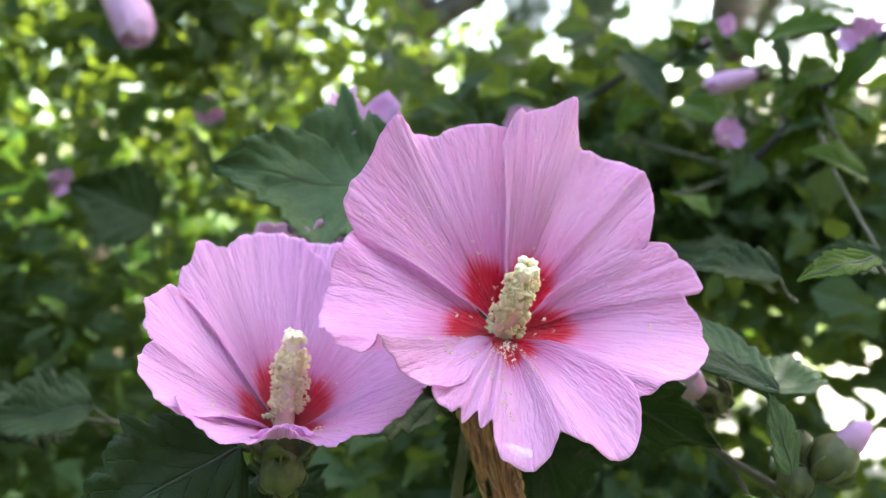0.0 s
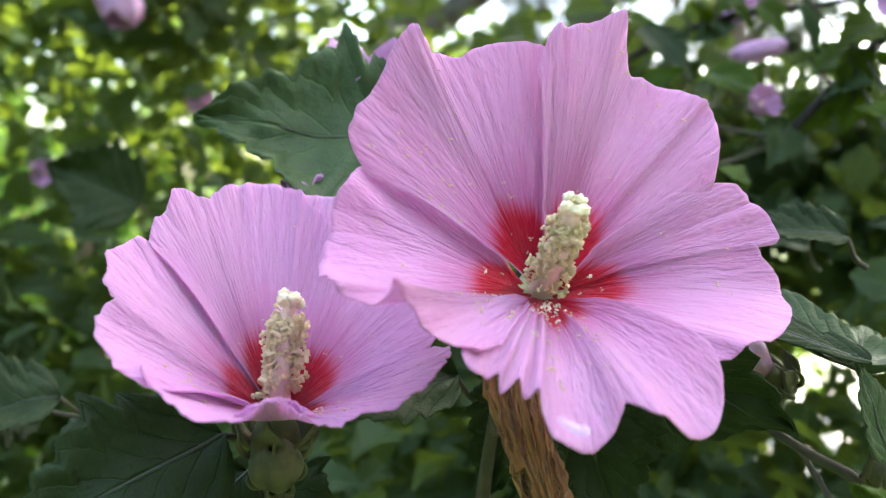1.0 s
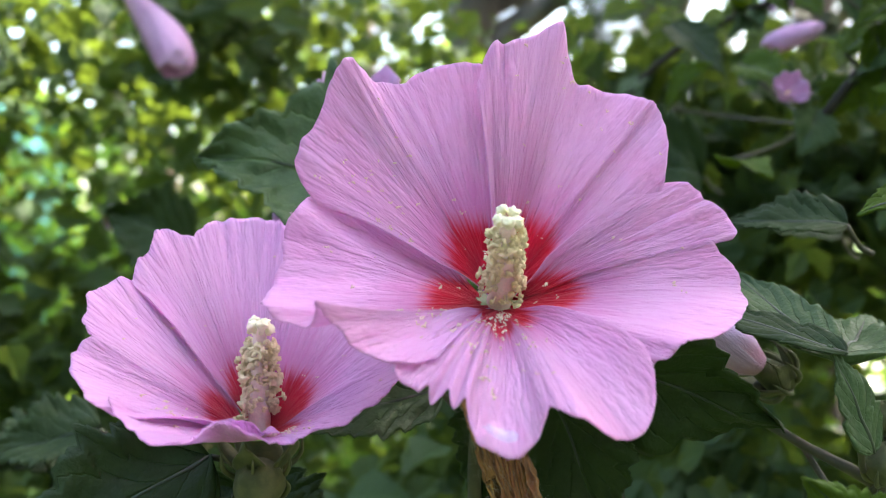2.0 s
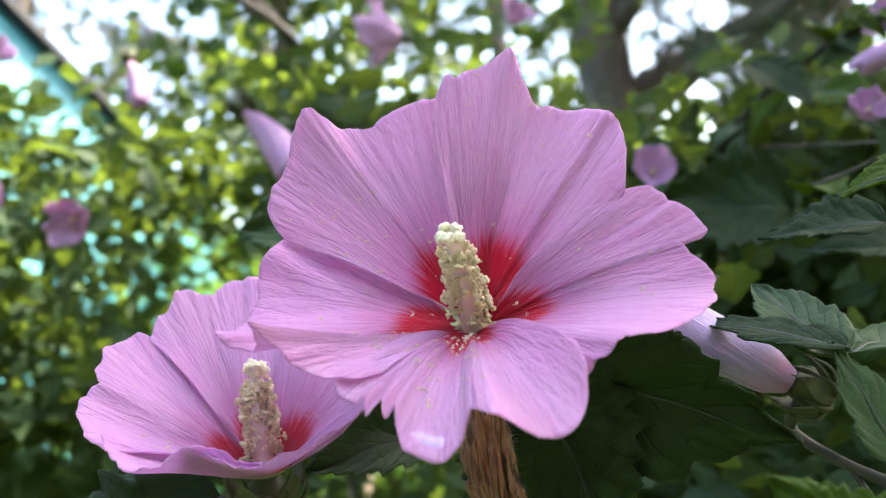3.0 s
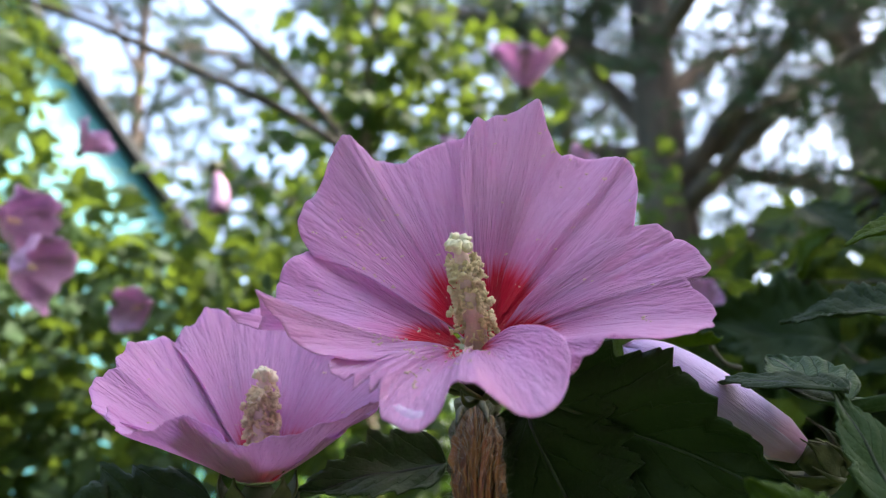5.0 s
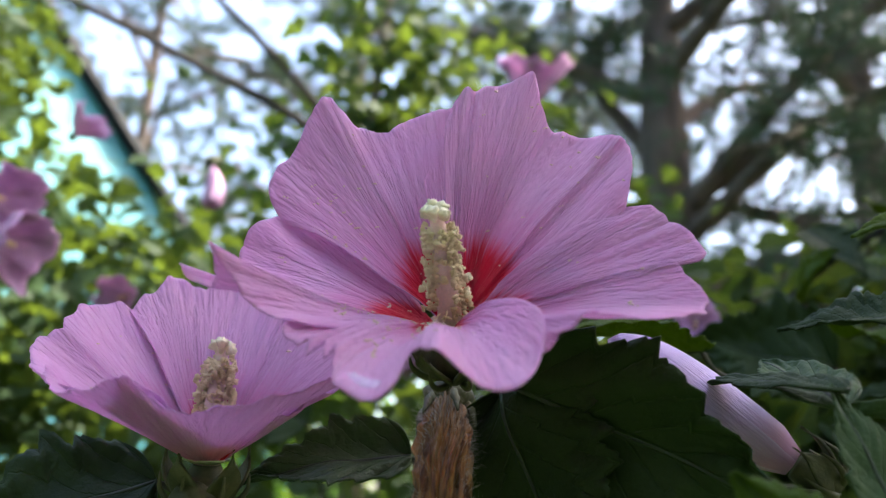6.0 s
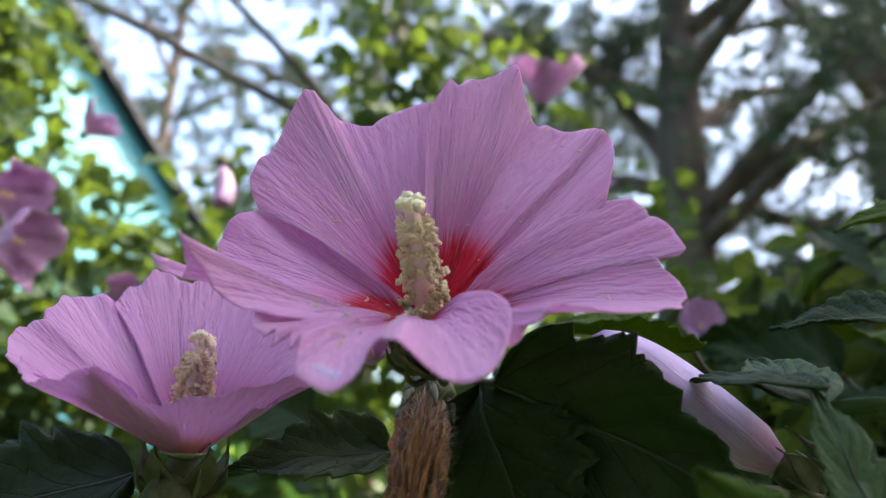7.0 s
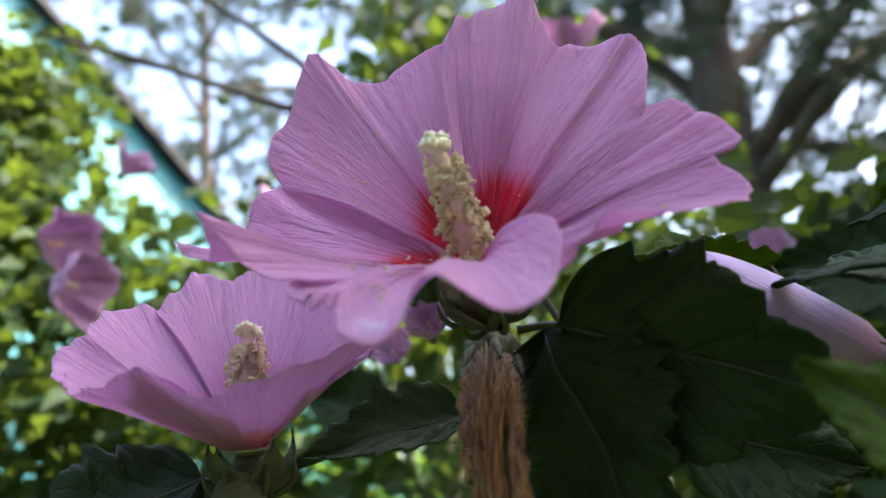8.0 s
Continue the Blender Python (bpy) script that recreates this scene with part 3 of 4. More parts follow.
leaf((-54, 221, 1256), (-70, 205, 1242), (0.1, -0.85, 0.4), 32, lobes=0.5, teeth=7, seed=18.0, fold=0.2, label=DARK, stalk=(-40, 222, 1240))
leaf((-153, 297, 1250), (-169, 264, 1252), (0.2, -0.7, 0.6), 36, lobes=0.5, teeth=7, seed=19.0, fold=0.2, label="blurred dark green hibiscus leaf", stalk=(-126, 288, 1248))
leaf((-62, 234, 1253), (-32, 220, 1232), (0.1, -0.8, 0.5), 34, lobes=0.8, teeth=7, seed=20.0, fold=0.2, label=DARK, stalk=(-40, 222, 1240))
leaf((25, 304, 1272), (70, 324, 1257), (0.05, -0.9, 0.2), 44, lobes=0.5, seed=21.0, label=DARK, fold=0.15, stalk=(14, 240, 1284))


# ---- furled flower, buds and the wilted bloom ----
def furled_flower(base, tip, width, mat, label, ends=(1.0, 0.62, 0.95, 0.74, 1.0), turn=0.0, bend=0.0, flare=0.0):
    b, t = Vector(base) * 0.001, Vector(tip) * 0.001
    m = (t - b).to_track_quat("Z", "Y").to_matrix().to_4x4()
    m.translation = b
    ob = thing("hibiscus_flower", m, label, "flower", "closing hibiscus flowers")
    n, w = (t - b).length, width * 0.0005
    for k in range(5):
        def place(u, s, k=k, end=ends[k]):
            a = turn + k * 1.2566 + (s - 0.5) * 2.5 + u * 0.7
            v = u * end
            r = w * (0.72 - 0.4 * flare + (0.34 + 0.7 * flare) * math.sin(math.pi * v * (0.72 - 0.12 * flare))) * min(1.0, 0.62 + v * 3.2)
            r *= max(0.0, 1 - u ** 7) ** 0.5 if end > 0.9 else 1 - 0.10 * u ** 3
            r *= 1 + 0.07 * s + 0.10 * noise.noise(Vector((s * 4, u * 2.2, k + 0.5))) * u + 0.03 * noise.noise(Vector((s * 16, u * 2, k)))
            slip = 1 - 0.16 * abs(s - 0.5) ** 1.6 + 0.04 * noise.noise(Vector((s * 6, k, 0)))
            return Vector((r * math.cos(a) + bend * n * v * (1 - v), r * math.sin(a), n * v * (slip if end < 0.9 else 1 - (1 - slip) * 0.4)))
        part("petal", sheet(26, 34, place), mat, ob, thick=0.0003)
    calyx(ob, 10, width * 0.00052, width * 0.00078, 1.2)
    return ob


furled_flower((80.5, 257, 1276), (43, 247, 1304.5), 13.5, PETAL_C, "pale lilac half closed hibiscus flower")
LOOSE = (0.97, 0.84, 0.74, 0.89, 0.66)
furled_flower((-292, 602, 1504), (-247, 596, 1434), 25, PETAL_FAR, "closing pink hibiscus flower hanging in the shrub", LOOSE, 1.3, 0.5, 0.8)
furled_flower((-424, 625, 1590), (-417, 618, 1540), 16, PETAL_FAR, "closing pink hibiscus flower hanging in the shrub", LOOSE, 2.6, 0.3, 0.8)
furled_flower((178, 519, 1410), (142, 512, 1400), 11, PETAL_FAR, "pale closing hibiscus flower on a brown branch", LOOSE, 0.8, 0.2, 0.3)


def bud(at, axis, size, label, tip=None):
    ob = thing("hibiscus_bud", local_frame(Vector(at) * 0.001, axis), label, "flower bud", "hibiscus buds")
    n = size * 0.001
    for k in range(5):
        def place(u, s, k=k):
            a = k * 1.2566 + (s - 0.5) * 1.5
            r = n * 0.5 * math.sin(math.pi * (0.08 + 0.88 * u)) ** 0.75 * (1 + 0.05 * math.cos((s - 0.5) * 7))
            return Vector((r * math.cos(a), r * math.sin(a), n * 1.15 * (u - 0.5)))
        part("sepal", sheet(14, 10, place), CALYX, ob, thick=0.0006)
    if tip:
        part("petal_tip", blob(bmesh.new(), (0, 0, n * 0.55), (n * 0.3, n * 0.3, n * 0.55), 0, 16, 12, 0.15), tip, ob, "furled pink petal tip")
    for k in range(7):
        a = k * 0.8976
        c, s_ = math.cos(a), math.sin(a)
        pts = [(c * n * f, s_ * n * f, n * h) for f, h in ((0.15, -0.58), (0.42, -0.5), (0.56, -0.25), (0.56, 0.0))]
        part("bract", tube(pts, (n * 0.06, n * 0.07, n * 0.02), 6, rows=8), CALYX, ob, "narrow green bract")
    part("stalk", tube([(0, 0, -n * 0.5), (0, 0, -n * 0.9), (0, n * 0.1, -n * 1.6)], (n * 0.12, n * 0.1, n * 0.1), 8, rows=6), STEM, ob)
    return ob


bud((-43, 205, 1264), (0.1, -0.6, 0.8), 11.5, "round green hibiscus bud with brown seams")
bud((104, 234, 1256), (0.1, -0.2, 1.0), 9, "small round green hibiscus bud")
bud((114, 233, 1264), (0.5, -0.2, 0.8), 13, "striped green hibiscus bud showing pink petals", PETAL_FAR)
bud((106, 238, 1266), (0.0, -0.1, 1.0), 7, "small round green hibiscus bud")


def wilted_bloom():
    top = Vector((0.0060, 0.2335, 1.2885))
    ob = thing("wilted_flower", Matrix.Translation(top), "shrivelled brown wilted flower with silvery hairs", "wilted flower")
    rows = [(0, 0, 0.001), (0.0030, -0.0070, -0.0085), (0.0062, -0.0150, -0.0180), (0.0100, -0.0225, -0.0280), (0.0145, -0.0300, -0.0385)]
    axis = Vector((0.30, -0.62, -0.80)).normalized()
    e1 = axis.cross(Vector((0, 0, 1))).normalized()
    e2 = axis.cross(e1)
    spine = functools.lru_cache(maxsize=None)(lambda v: Vector(spline(rows, v)))
    girth = lambda v: 0.0057 * (0.46 + 0.54 * math.sin(math.pi * min(v * 1.35 + 0.04, 0.5)) - 0.30 * v ** 2)
    for k in range(7):
        a0, reach = k * 0.8976 + 0.3, (1.0, 0.93, 0.80, 1.0, 0.88, 0.97, 0.72)[k]

        def place(u, s, k=k, a0=a0, reach=reach):
            v = u * reach
            a = a0 + v * (0.8 + 0.5 * math.sin(k * 2.0)) + (s - 0.5) * (1.8 - 0.7 * v)
            bent = s * 5.5 + 1.3 * noise.noise(Vector((s * 3, v * 4, k * 1.9)))
            fold = 0.30 * noise.noise(Vector((s * 4, v * 3, k * 3.1))) + 0.60 * (0.28 - abs(noise.noise(Vector((bent, v * 2.6, k * 5.7)))))
            fold += 0.16 * (0.25 - abs(noise.noise(Vector((bent * 2.7, v * 7, k * 7.7))))) + 0.15 * noise.noise(Vector((s * 6, v * 20, k))) + 0.13 * noise.noise(Vector((s * 15, v * 15, k + 4)))
            r = girth(v) * (1.0 + fold - 0.30 * abs(s - 0.5) + 0.35 * max(0.0, v - 0.8) * math.cos(k * 2.4))
            return spine(v) + (e1 * math.cos(a) + e2 * math.sin(a)) * r

        part("shrivelled_petal", sheet(80, 56, place), WILT, ob, "twisted brown papery petal", thick=0.00025)
    bm = blob(bmesh.new(), (0.0, 0.0015, 0.0025), (0.0058, 0.0055, 0.0050), 0, 24, 16, 0.35)
    part("old_calyx", bm, CALYX, ob, "hairy grey green calyx")
    for k in range(6):
        a = k * 1.0472 + 0.2
        d = e1 * math.cos(a) + e2 * math.sin(a)
        pts = [d * 0.0035 - axis * 0.002, d * 0.0062 + axis * 0.003, d * (0.0066 + 0.0008 * (k % 3)) + axis * 0.009]
        part("bract", tube(pts, (0.0011, 0.0010, 0.0003), 7, rows=8, wobble=0.4), CALYX, ob, "narrow hairy bract")
    rnd, bm = random.Random(4), bmesh.new()
    for i in range(4200):
        v, a = rnd.random() ** 1.25 * 0.9, rnd.uniform(0, 6.2832)
        side = e1 * math.cos(a) + e2 * math.sin(a)
        p = Vector(spline(rows, v)) + side * girth(v) * 0.85
        d = (side + axis * rnd.uniform(-0.5, 0.4)).normalized()
        e = Vector((rnd.gauss(0, 1), rnd.gauss(0, 1), rnd.gauss(0, 1))) * 0.0009
        n = rnd.uniform(0.0012, 0.0042) * (1.15 - 0.4 * v)
        q = d.cross(axis).normalized() * 0.000017
        m = p + d * n * 0.55 + e * 0.35
        a1, a2, a3, a4, a5 = (bm.verts.new(w) for w in (p - q, p + q, m + q * 0.8, m - q * 0.8, p + d * n + e))
        bm.faces.new((a1, a2, a3, a4))
        bm.faces.new((a4, a3, a5))
    part("hairs", bm, HAIR, ob, "fine silvery hairs", kind="stuff")


wilted_bloom()

# ---- stems ----
def stem(points, radii, label, mat=STEM, name="stem", group="hibiscus stems", sides=9, rows=20):
    pts = [Vector(p) * 0.001 for p in points]
    ob = part(name, tube([p - pts[0] for p in pts], [r * 0.001 for r in radii], sides, rows=rows, wobble=0.25), mat)
    ob.location = pts[0]
    return tagged(ob, label, "stem", group)


stem([(9, 232, 1284), (6, 228, 1270), (2, 240, 1230), (-4, 270, 1120), (-10, 300, 900), (0, 330, 600), (10, 350, 0)], (1.6, 1.5, 2, 3, 5, 7, 9), "green flower stem turning woody below")
stem([(-43.5, 210, 1265), (-42, 216, 1248), (-36, 226, 1215), (-8, 280, 1120)], (1.5, 1.4, 1.6, 2.4), "thin green flower stem")
stem([(82, 260, 1270), (79, 266, 1262), (90, 254, 1255), (101, 243, 1250), (116, 250, 1235), (140, 300, 1180), (150, 340, 900), (155, 350, 0)], (1.8, 1.5, 1.4, 1.5, 1.8, 3, 6, 9), "brownish green side stem with buds")
stem([(90, 254, 1255), (94, 244, 1246), (98, 232, 1238)], (0.9, 0.8, 0.7), "thin green side twig")
stem([(101, 243, 1250), (108, 236, 1256)], (0.9, 0.8), "thin green side twig")
stem([(-126, 288, 1248), (-90, 290, 1225), (-40, 285, 1180), (-6, 276, 1110)], (1.1, 1.3, 1.6, 2), "thin green side twig")
stem([(-8, 284, 1330), (4, 296, 1290), (6, 300, 1230), (-2, 280, 1130)], (1.0, 1.3, 1.6, 2.2), "thin green side twig")
stem([(70, 620, 1390), (110, 585, 1418), (160, 570, 1436), (215, 556, 1441), (300, 540, 1450)], (3, 2.6, 2.3, 2, 1.6), "thin brown shrub branch", TWIG)
stem([(150, 440, 1350), (178, 412, 1390), (200, 401, 1415), (240, 390, 1450)], (2.6, 2.2, 2, 1.6), "thin brown shrub branch", TWIG)


TWIGS = [[(70, 620, 1390), (110, 585, 1418), (160, 570, 1436), (215, 556, 1441), (300, 540, 1450)], [(150, 440, 1350), (178, 412, 1390), (200, 401, 1415), (240, 390, 1450)]]
# no sun reaches these leaves; the bright ones have sunlight in their colour
for k, (a, b, w) in enumerate((
        ((150, 421, 1414), (175, 386, 1421), 30), ((177, 469, 1387), (188, 436, 1398), 24), ((146, 480, 1350), (147, 454, 1364), 22),
        ((170, 386, 1379), (178, 360, 1373), 22), ((97, 537, 1423), (124, 507, 1390), 30), ((88, 493, 1369), (102, 463, 1390), 30),
        ((177, 363, 1347), (148, 353, 1360), 24), ((168, 321, 1312), (137, 316, 1317), 20), ((125, 484, 1389), (144, 454, 1376), 24), ((101, 409, 1335), (117, 384, 1330), 26))):
    near = min((Vector(spline(tw, i / 20)) for tw in TWIGS for i in range(21)), key=lambda p: (p - Vector(a)).length)
    leaf(a, b, (math.sin(k * 2.3) * 0.5, -0.6, 0.6), w, LEAF_BRIGHT if k % 3 != 1 else LEAF, 0.6, 7, 0.35, 0.15, 30.0 + k,
         "green hibiscus leaf on a brown branch, coloured as if sunlit" if k % 3 != 1 else "dull green hibiscus leaf on a brown branch", tuple(near))

# more branch leaves, two in three coloured as if sunlit
rnd = random.Random(12)
for k in range(26):
    near = Vector(spline(TWIGS[k % 2], rnd.uniform(0.05, 0.98)))
    a = near + Vector((rnd.uniform(-10, 10), rnd.uniform(-12, 6), rnd.uniform(-6, 12)))
    b = a + Vector((rnd.uniform(-22, 22), rnd.uniform(-16, 8), rnd.uniform(-20, 14))).normalized() * rnd.uniform(20, 34)
    leaf(tuple(a), tuple(b), (rnd.uniform(-0.5, 0.5), -0.5, 0.7), rnd.uniform(16, 26), LEAF_BRIGHT if k % 3 else LEAF_MID, 0.6, 5, 0.35, 0.15, 60.0 + k,
         "green hibiscus leaf on a brown branch, coloured as if sunlit" if k % 3 else "dull green hibiscus leaf on a brown branch", tuple(near))


# ---- shrub, hedge and trees behind ----
def foliage(count, where, size, rnd, up=0.35):
    """Many small folded, pointed leaves; where(rnd) gives a place."""
    verts, faces, uvs = [], [], []
    for _ in range(count):
        p = where(rnd)
        n = rnd.uniform(0.6, 1.25) * size
        y = Vector((rnd.gauss(0, 1), rnd.gauss(0, 1), rnd.gauss(-0.25, 0.6))).normalized()
        z = Vector((rnd.gauss(0, 0.8), rnd.gauss(-0.3, 0.8), rnd.gauss(up, 0.5)))
        z = (z - y * y.dot(z)).normalized()
        x = y.cross(z)
        w = n * rnd.uniform(0.30, 0.42)
        f = rnd.uniform(0.1, 0.5) * w
        k = len(verts)
        for a, b, c in ((0, 0, 0), (0, 0.36, 0), (0, 0.7, -0.03), (0, 1, -0.12), (-0.75, 0.2, 1), (-1, 0.42, 1), (-0.55, 0.62, 0.8), (-0.42, 0.8, 0.5), (0.75, 0.2, 1), (1, 0.42, 1), (0.55, 0.62, 0.8), (0.42, 0.8, 0.5)):
            verts.append(p + x * (a * w) + y * (b * n) + z * (f * c if c > 0 else c * n))
            uvs.append((0.5 + a * 0.5, b))
        for q in ((0, 1, 5, 4), (1, 2, 6, 5), (2, 3, 7, 6), (1, 0, 8, 9), (2, 1, 9, 10), (3, 2, 10, 11)):
            faces.append(tuple(k + i for i in q))
    me = bpy.data.meshes.new("foliage")
    me.from_pydata([tuple(v) for v in verts], [], faces)
    layer = me.uv_layers.new(name="UVMap")
    for lp in me.loops:
        layer.data[lp.index].uv = uvs[lp.vertex_index]
    return me


def mesh_part(name, me, mat, parent, label="", kind="stuff"):
    me.materials.append(mat)
    ob = new(name, me)
    ob.parent = parent
    return tagged(ob, label=label, kind=kind)


def clumps(rows):
    """Uneven heaps: rows of centre and radii, in metres, and weight."""
    weights = [r[6] for r in rows]

    def where(rnd):
        cx, cy, cz, rx, ry, rz, _ = rnd.choices(rows, weights)[0]
        d = Vector((rnd.gauss(0, 1), rnd.gauss(0, 1), rnd.gauss(0, 1))).normalized() * rnd.random() ** 0.45
        return Vector((cx + d.x * rx, cy + d.y * ry, cz + d.z * rz)) + Vector((rnd.gauss(0, 0.02), rnd.gauss(0, 0.02), rnd.gauss(0, 0.02)))

    return where


shrub = thing("hibiscus_shrub", Matrix.Translation((0, 0.6, 0)), "dense dark green hibiscus shrub behind the flowers", "shrub")
inv = Matrix.Translation((0, -0.6, 0))
SHRUB = [(-0.28, 0.72, 1.50, 0.13, 0.10, 0.06, 0.6), (-0.55, 0.95, 1.15, 0.45, 0.35, 0.40, 1.2), (-0.15, 0.85, 1.15, 0.40, 0.30, 0.38, 2.6), (0.10, 0.75, 1.12, 0.24, 0.30, 0.33, 3.5),
         (0.42, 0.72, 1.27, 0.26, 0.25, 0.12, 1.6), (0.55, 0.75, 0.95, 0.3, 0.25, 0.14, 1.2), (-0.75, 0.80, 1.45, 0.22, 0.22, 0.20, 1.2), (-0.35, 1.10, 1.48, 0.35, 0.30, 0.20, 2.2),
         (0.20, 0.95, 1.32, 0.40, 0.25, 0.14, 1.2), (0.05, 0.52, 1.12, 0.25, 0.12, 0.10, 1.5), (0.20, 0.45, 1.06, 0.16, 0.12, 0.10, 1.0),
         (-0.34, 0.62, 1.12, 0.16, 0.12, 0.14, 0.8), (-0.95, 0.75, 1.20, 0.25, 0.25, 0.35, 1.0), (-0.50, 0.62, 1.24, 0.22, 0.12, 0.14, 1.5), (-0.62, 0.55, 1.36, 0.12, 0.10, 0.10, 0.8),
         (-0.62, 0.62, 1.48, 0.22, 0.16, 0.12, 0.55), (-0.58, 0.85, 1.56, 0.20, 0.20, 0.13, 1.0), (-0.80, 0.55, 1.60, 0.16, 0.14, 0.12, 1.1), (0.10, 0.72, 1.36, 0.20, 0.13, 0.09, 1.9), (0.30, 0.70, 1.34, 0.20, 0.13, 0.09, 1.3), (-1.04, 0.76, 1.97, 0.15, 0.12, 0.14, 1.0), (-0.92, 0.62, 1.84, 0.14, 0.1, 0.13, 1.4), (-0.74, 0.60, 1.60, 0.14, 0.10, 0.10, 0.6)]
rnd = random.Random(5)
me = foliage(16200, clumps(SHRUB), 0.033, rnd)
me.transform(inv)
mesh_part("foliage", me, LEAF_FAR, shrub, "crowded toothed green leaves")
for k in range(14):
    a = Vector((rnd.uniform(-0.5, 0.4), 0.75 + rnd.uniform(-0.1, 0.2) - 0.6, 0))
    b = a + Vector((rnd.uniform(-0.35, 0.3), rnd.uniform(-0.2, 0.3), rnd.uniform(1.0, 1.35)))
    part("branch", tube([a, a.lerp(b, 0.4) + Vector((0.03, 0.02, 0)), a.lerp(b, 0.75), b], (0.012, 0.008, 0.004, 0.002), 7, rows=14), TWIG, shrub)

back = thing("hibiscus_shrub", Matrix.Translation((-0.9, 1.9, 0)), "low sunlit shrub with yellow green leaves", "shrub")
me = foliage(4200, clumps([(-1.3, 1.9, 0.85, 0.5, 0.3, 0.45, 2), (-0.7, 2.0, 0.85, 0.5, 0.3, 0.42, 2), (-1.8, 1.7, 0.95, 0.4, 0.3, 0.5, 1.5), (-0.3, 2.1, 0.8, 0.4, 0.3, 0.4, 1)]), 0.05, rnd)
me.transform(Matrix.Translation((0.9, -1.9, 0)))
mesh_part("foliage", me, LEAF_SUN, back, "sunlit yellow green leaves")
for k in range(6):
    x = -0.9 + 0.32 * k
    part("branch", tube([(x, 0, 0), (x + 0.05, 0.03, 0.5), (x - 0.04, 0, 1.0)], (0.014, 0.009, 0.004), 7, rows=8), BARK, back)

tall = thing("shade_tree", Matrix.Translation((-0.68, 1.35, 0)), "slim dark green leafy tree behind the shrub", "tree")
part("trunk", tube([(0, 0, 0), (0.03, 0, 0.9), (-0.02, 0.02, 1.7), (0.05, 0, 2.4)], (0.035, 0.028, 0.018, 0.008), 10), BARK, tall)
me = foliage(1150, clumps([(-0.62, 1.62, 1.97, 0.16, 0.15, 0.12, 0.9), (-0.4, 1.7, 1.97, 0.16, 0.15, 0.12, 0.9), (-0.25, 1.85, 1.95, 0.16, 0.15, 0.12, 0.9), (-0.63, 1.44, 2.06, 0.22, 0.2, 0.2, 1.6), (-0.45, 1.51, 2.07, 0.22, 0.2, 0.2, 1.6), (-0.66, 1.36, 2.15, 0.22, 0.2, 0.2, 0.7), (-0.47, 1.48, 2.21, 0.22, 0.2, 0.2, 0.9), (-0.76, 1.33, 2, 0.22, 0.2, 0.2, 1.6), (-0.68, 1.32, 1.95, 0.20, 0.18, 0.30, 3), (-0.62, 1.30, 2.25, 0.20, 0.18, 0.22, 2), (-0.72, 1.35, 1.6, 0.22, 0.2, 0.25, 2)]), 0.050, rnd)
me.transform(Matrix.Translation((0.68, -1.35, 0)))
mesh_part("crown", me, LEAF_FAR, tall, "dark leaves with small gaps")

hedge = thing("garden_hedge", Matrix.Translation((0, 4, 0)), "sunlit yellow green hedge beyond the shrub", "hedge")
me = foliage(11000, clumps([(-3.2, 4.0, 1.2, 1.1, 0.7, 1.2, 3), (-1.8, 4.2, 1.25, 1.1, 0.7, 1.25, 3), (-0.3, 4.4, 1.15, 1.1, 0.7, 1.15, 3), (1.2, 4.6, 0.5, 1.0, 0.6, 0.5, 1.5)]), 0.085, rnd)
me.transform(Matrix.Translation((0, -4, 0)))
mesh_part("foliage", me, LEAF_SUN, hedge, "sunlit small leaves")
for k in range(9):
    x = -3.4 + 0.55 * k
    part("branch", tube([(x, 0.1, 0), (x + 0.06, 0, 0.7), (x - 0.05, 0.1, 1.3)], (0.03, 0.02, 0.008), 8, rows=8), BARK, hedge)


def far_bloom(at, axis, size, seed, label="blurred pink hibiscus flower"):
    """A small flower some way off: five cupped petals and a cream pistil."""
    ob = thing("hibiscus_flower", local_frame(Vector(at) * 0.001, axis), label, "flower", "flowers in the shrub")
    n = size * 0.0005
    for k in range(5):
        def place(u, s, k=k):
            a = k * 1.2566 + (s - 0.5) * 1.6 * (0.85 + 0.15 * u)
            r = n * (0.06 + 0.92 * u ** 0.9) * (1 - 0.30 * abs(s - 0.5) ** 2 * u) * (1 + 0.42 * u * noise.noise(Vector((s * 2.2, k * 2.0, seed))))
            return Vector((r * math.cos(a), r * math.sin(a), n * (1.10 * u ** 1.2 + 0.55 * u * u * noise.noise(Vector((s * 4, u * 2, seed + k))))))
        part("petal", sheet(9, 9, place), PETAL_FAR, ob, thick=0.0004)
    part("pistil", tube([(0, 0, 0), (0, 0, n * 0.4), (0, 0, n * 0.75)], (n * 0.07, n * 0.1, n * 0.06), 7, rows=6), CREAM, ob)
    part("calyx", blob(bmesh.new(), (0, 0, -n * 0.12), (n * 0.2, n * 0.2, n * 0.22), 0, 10, 7), CALYX, ob)
    return ob


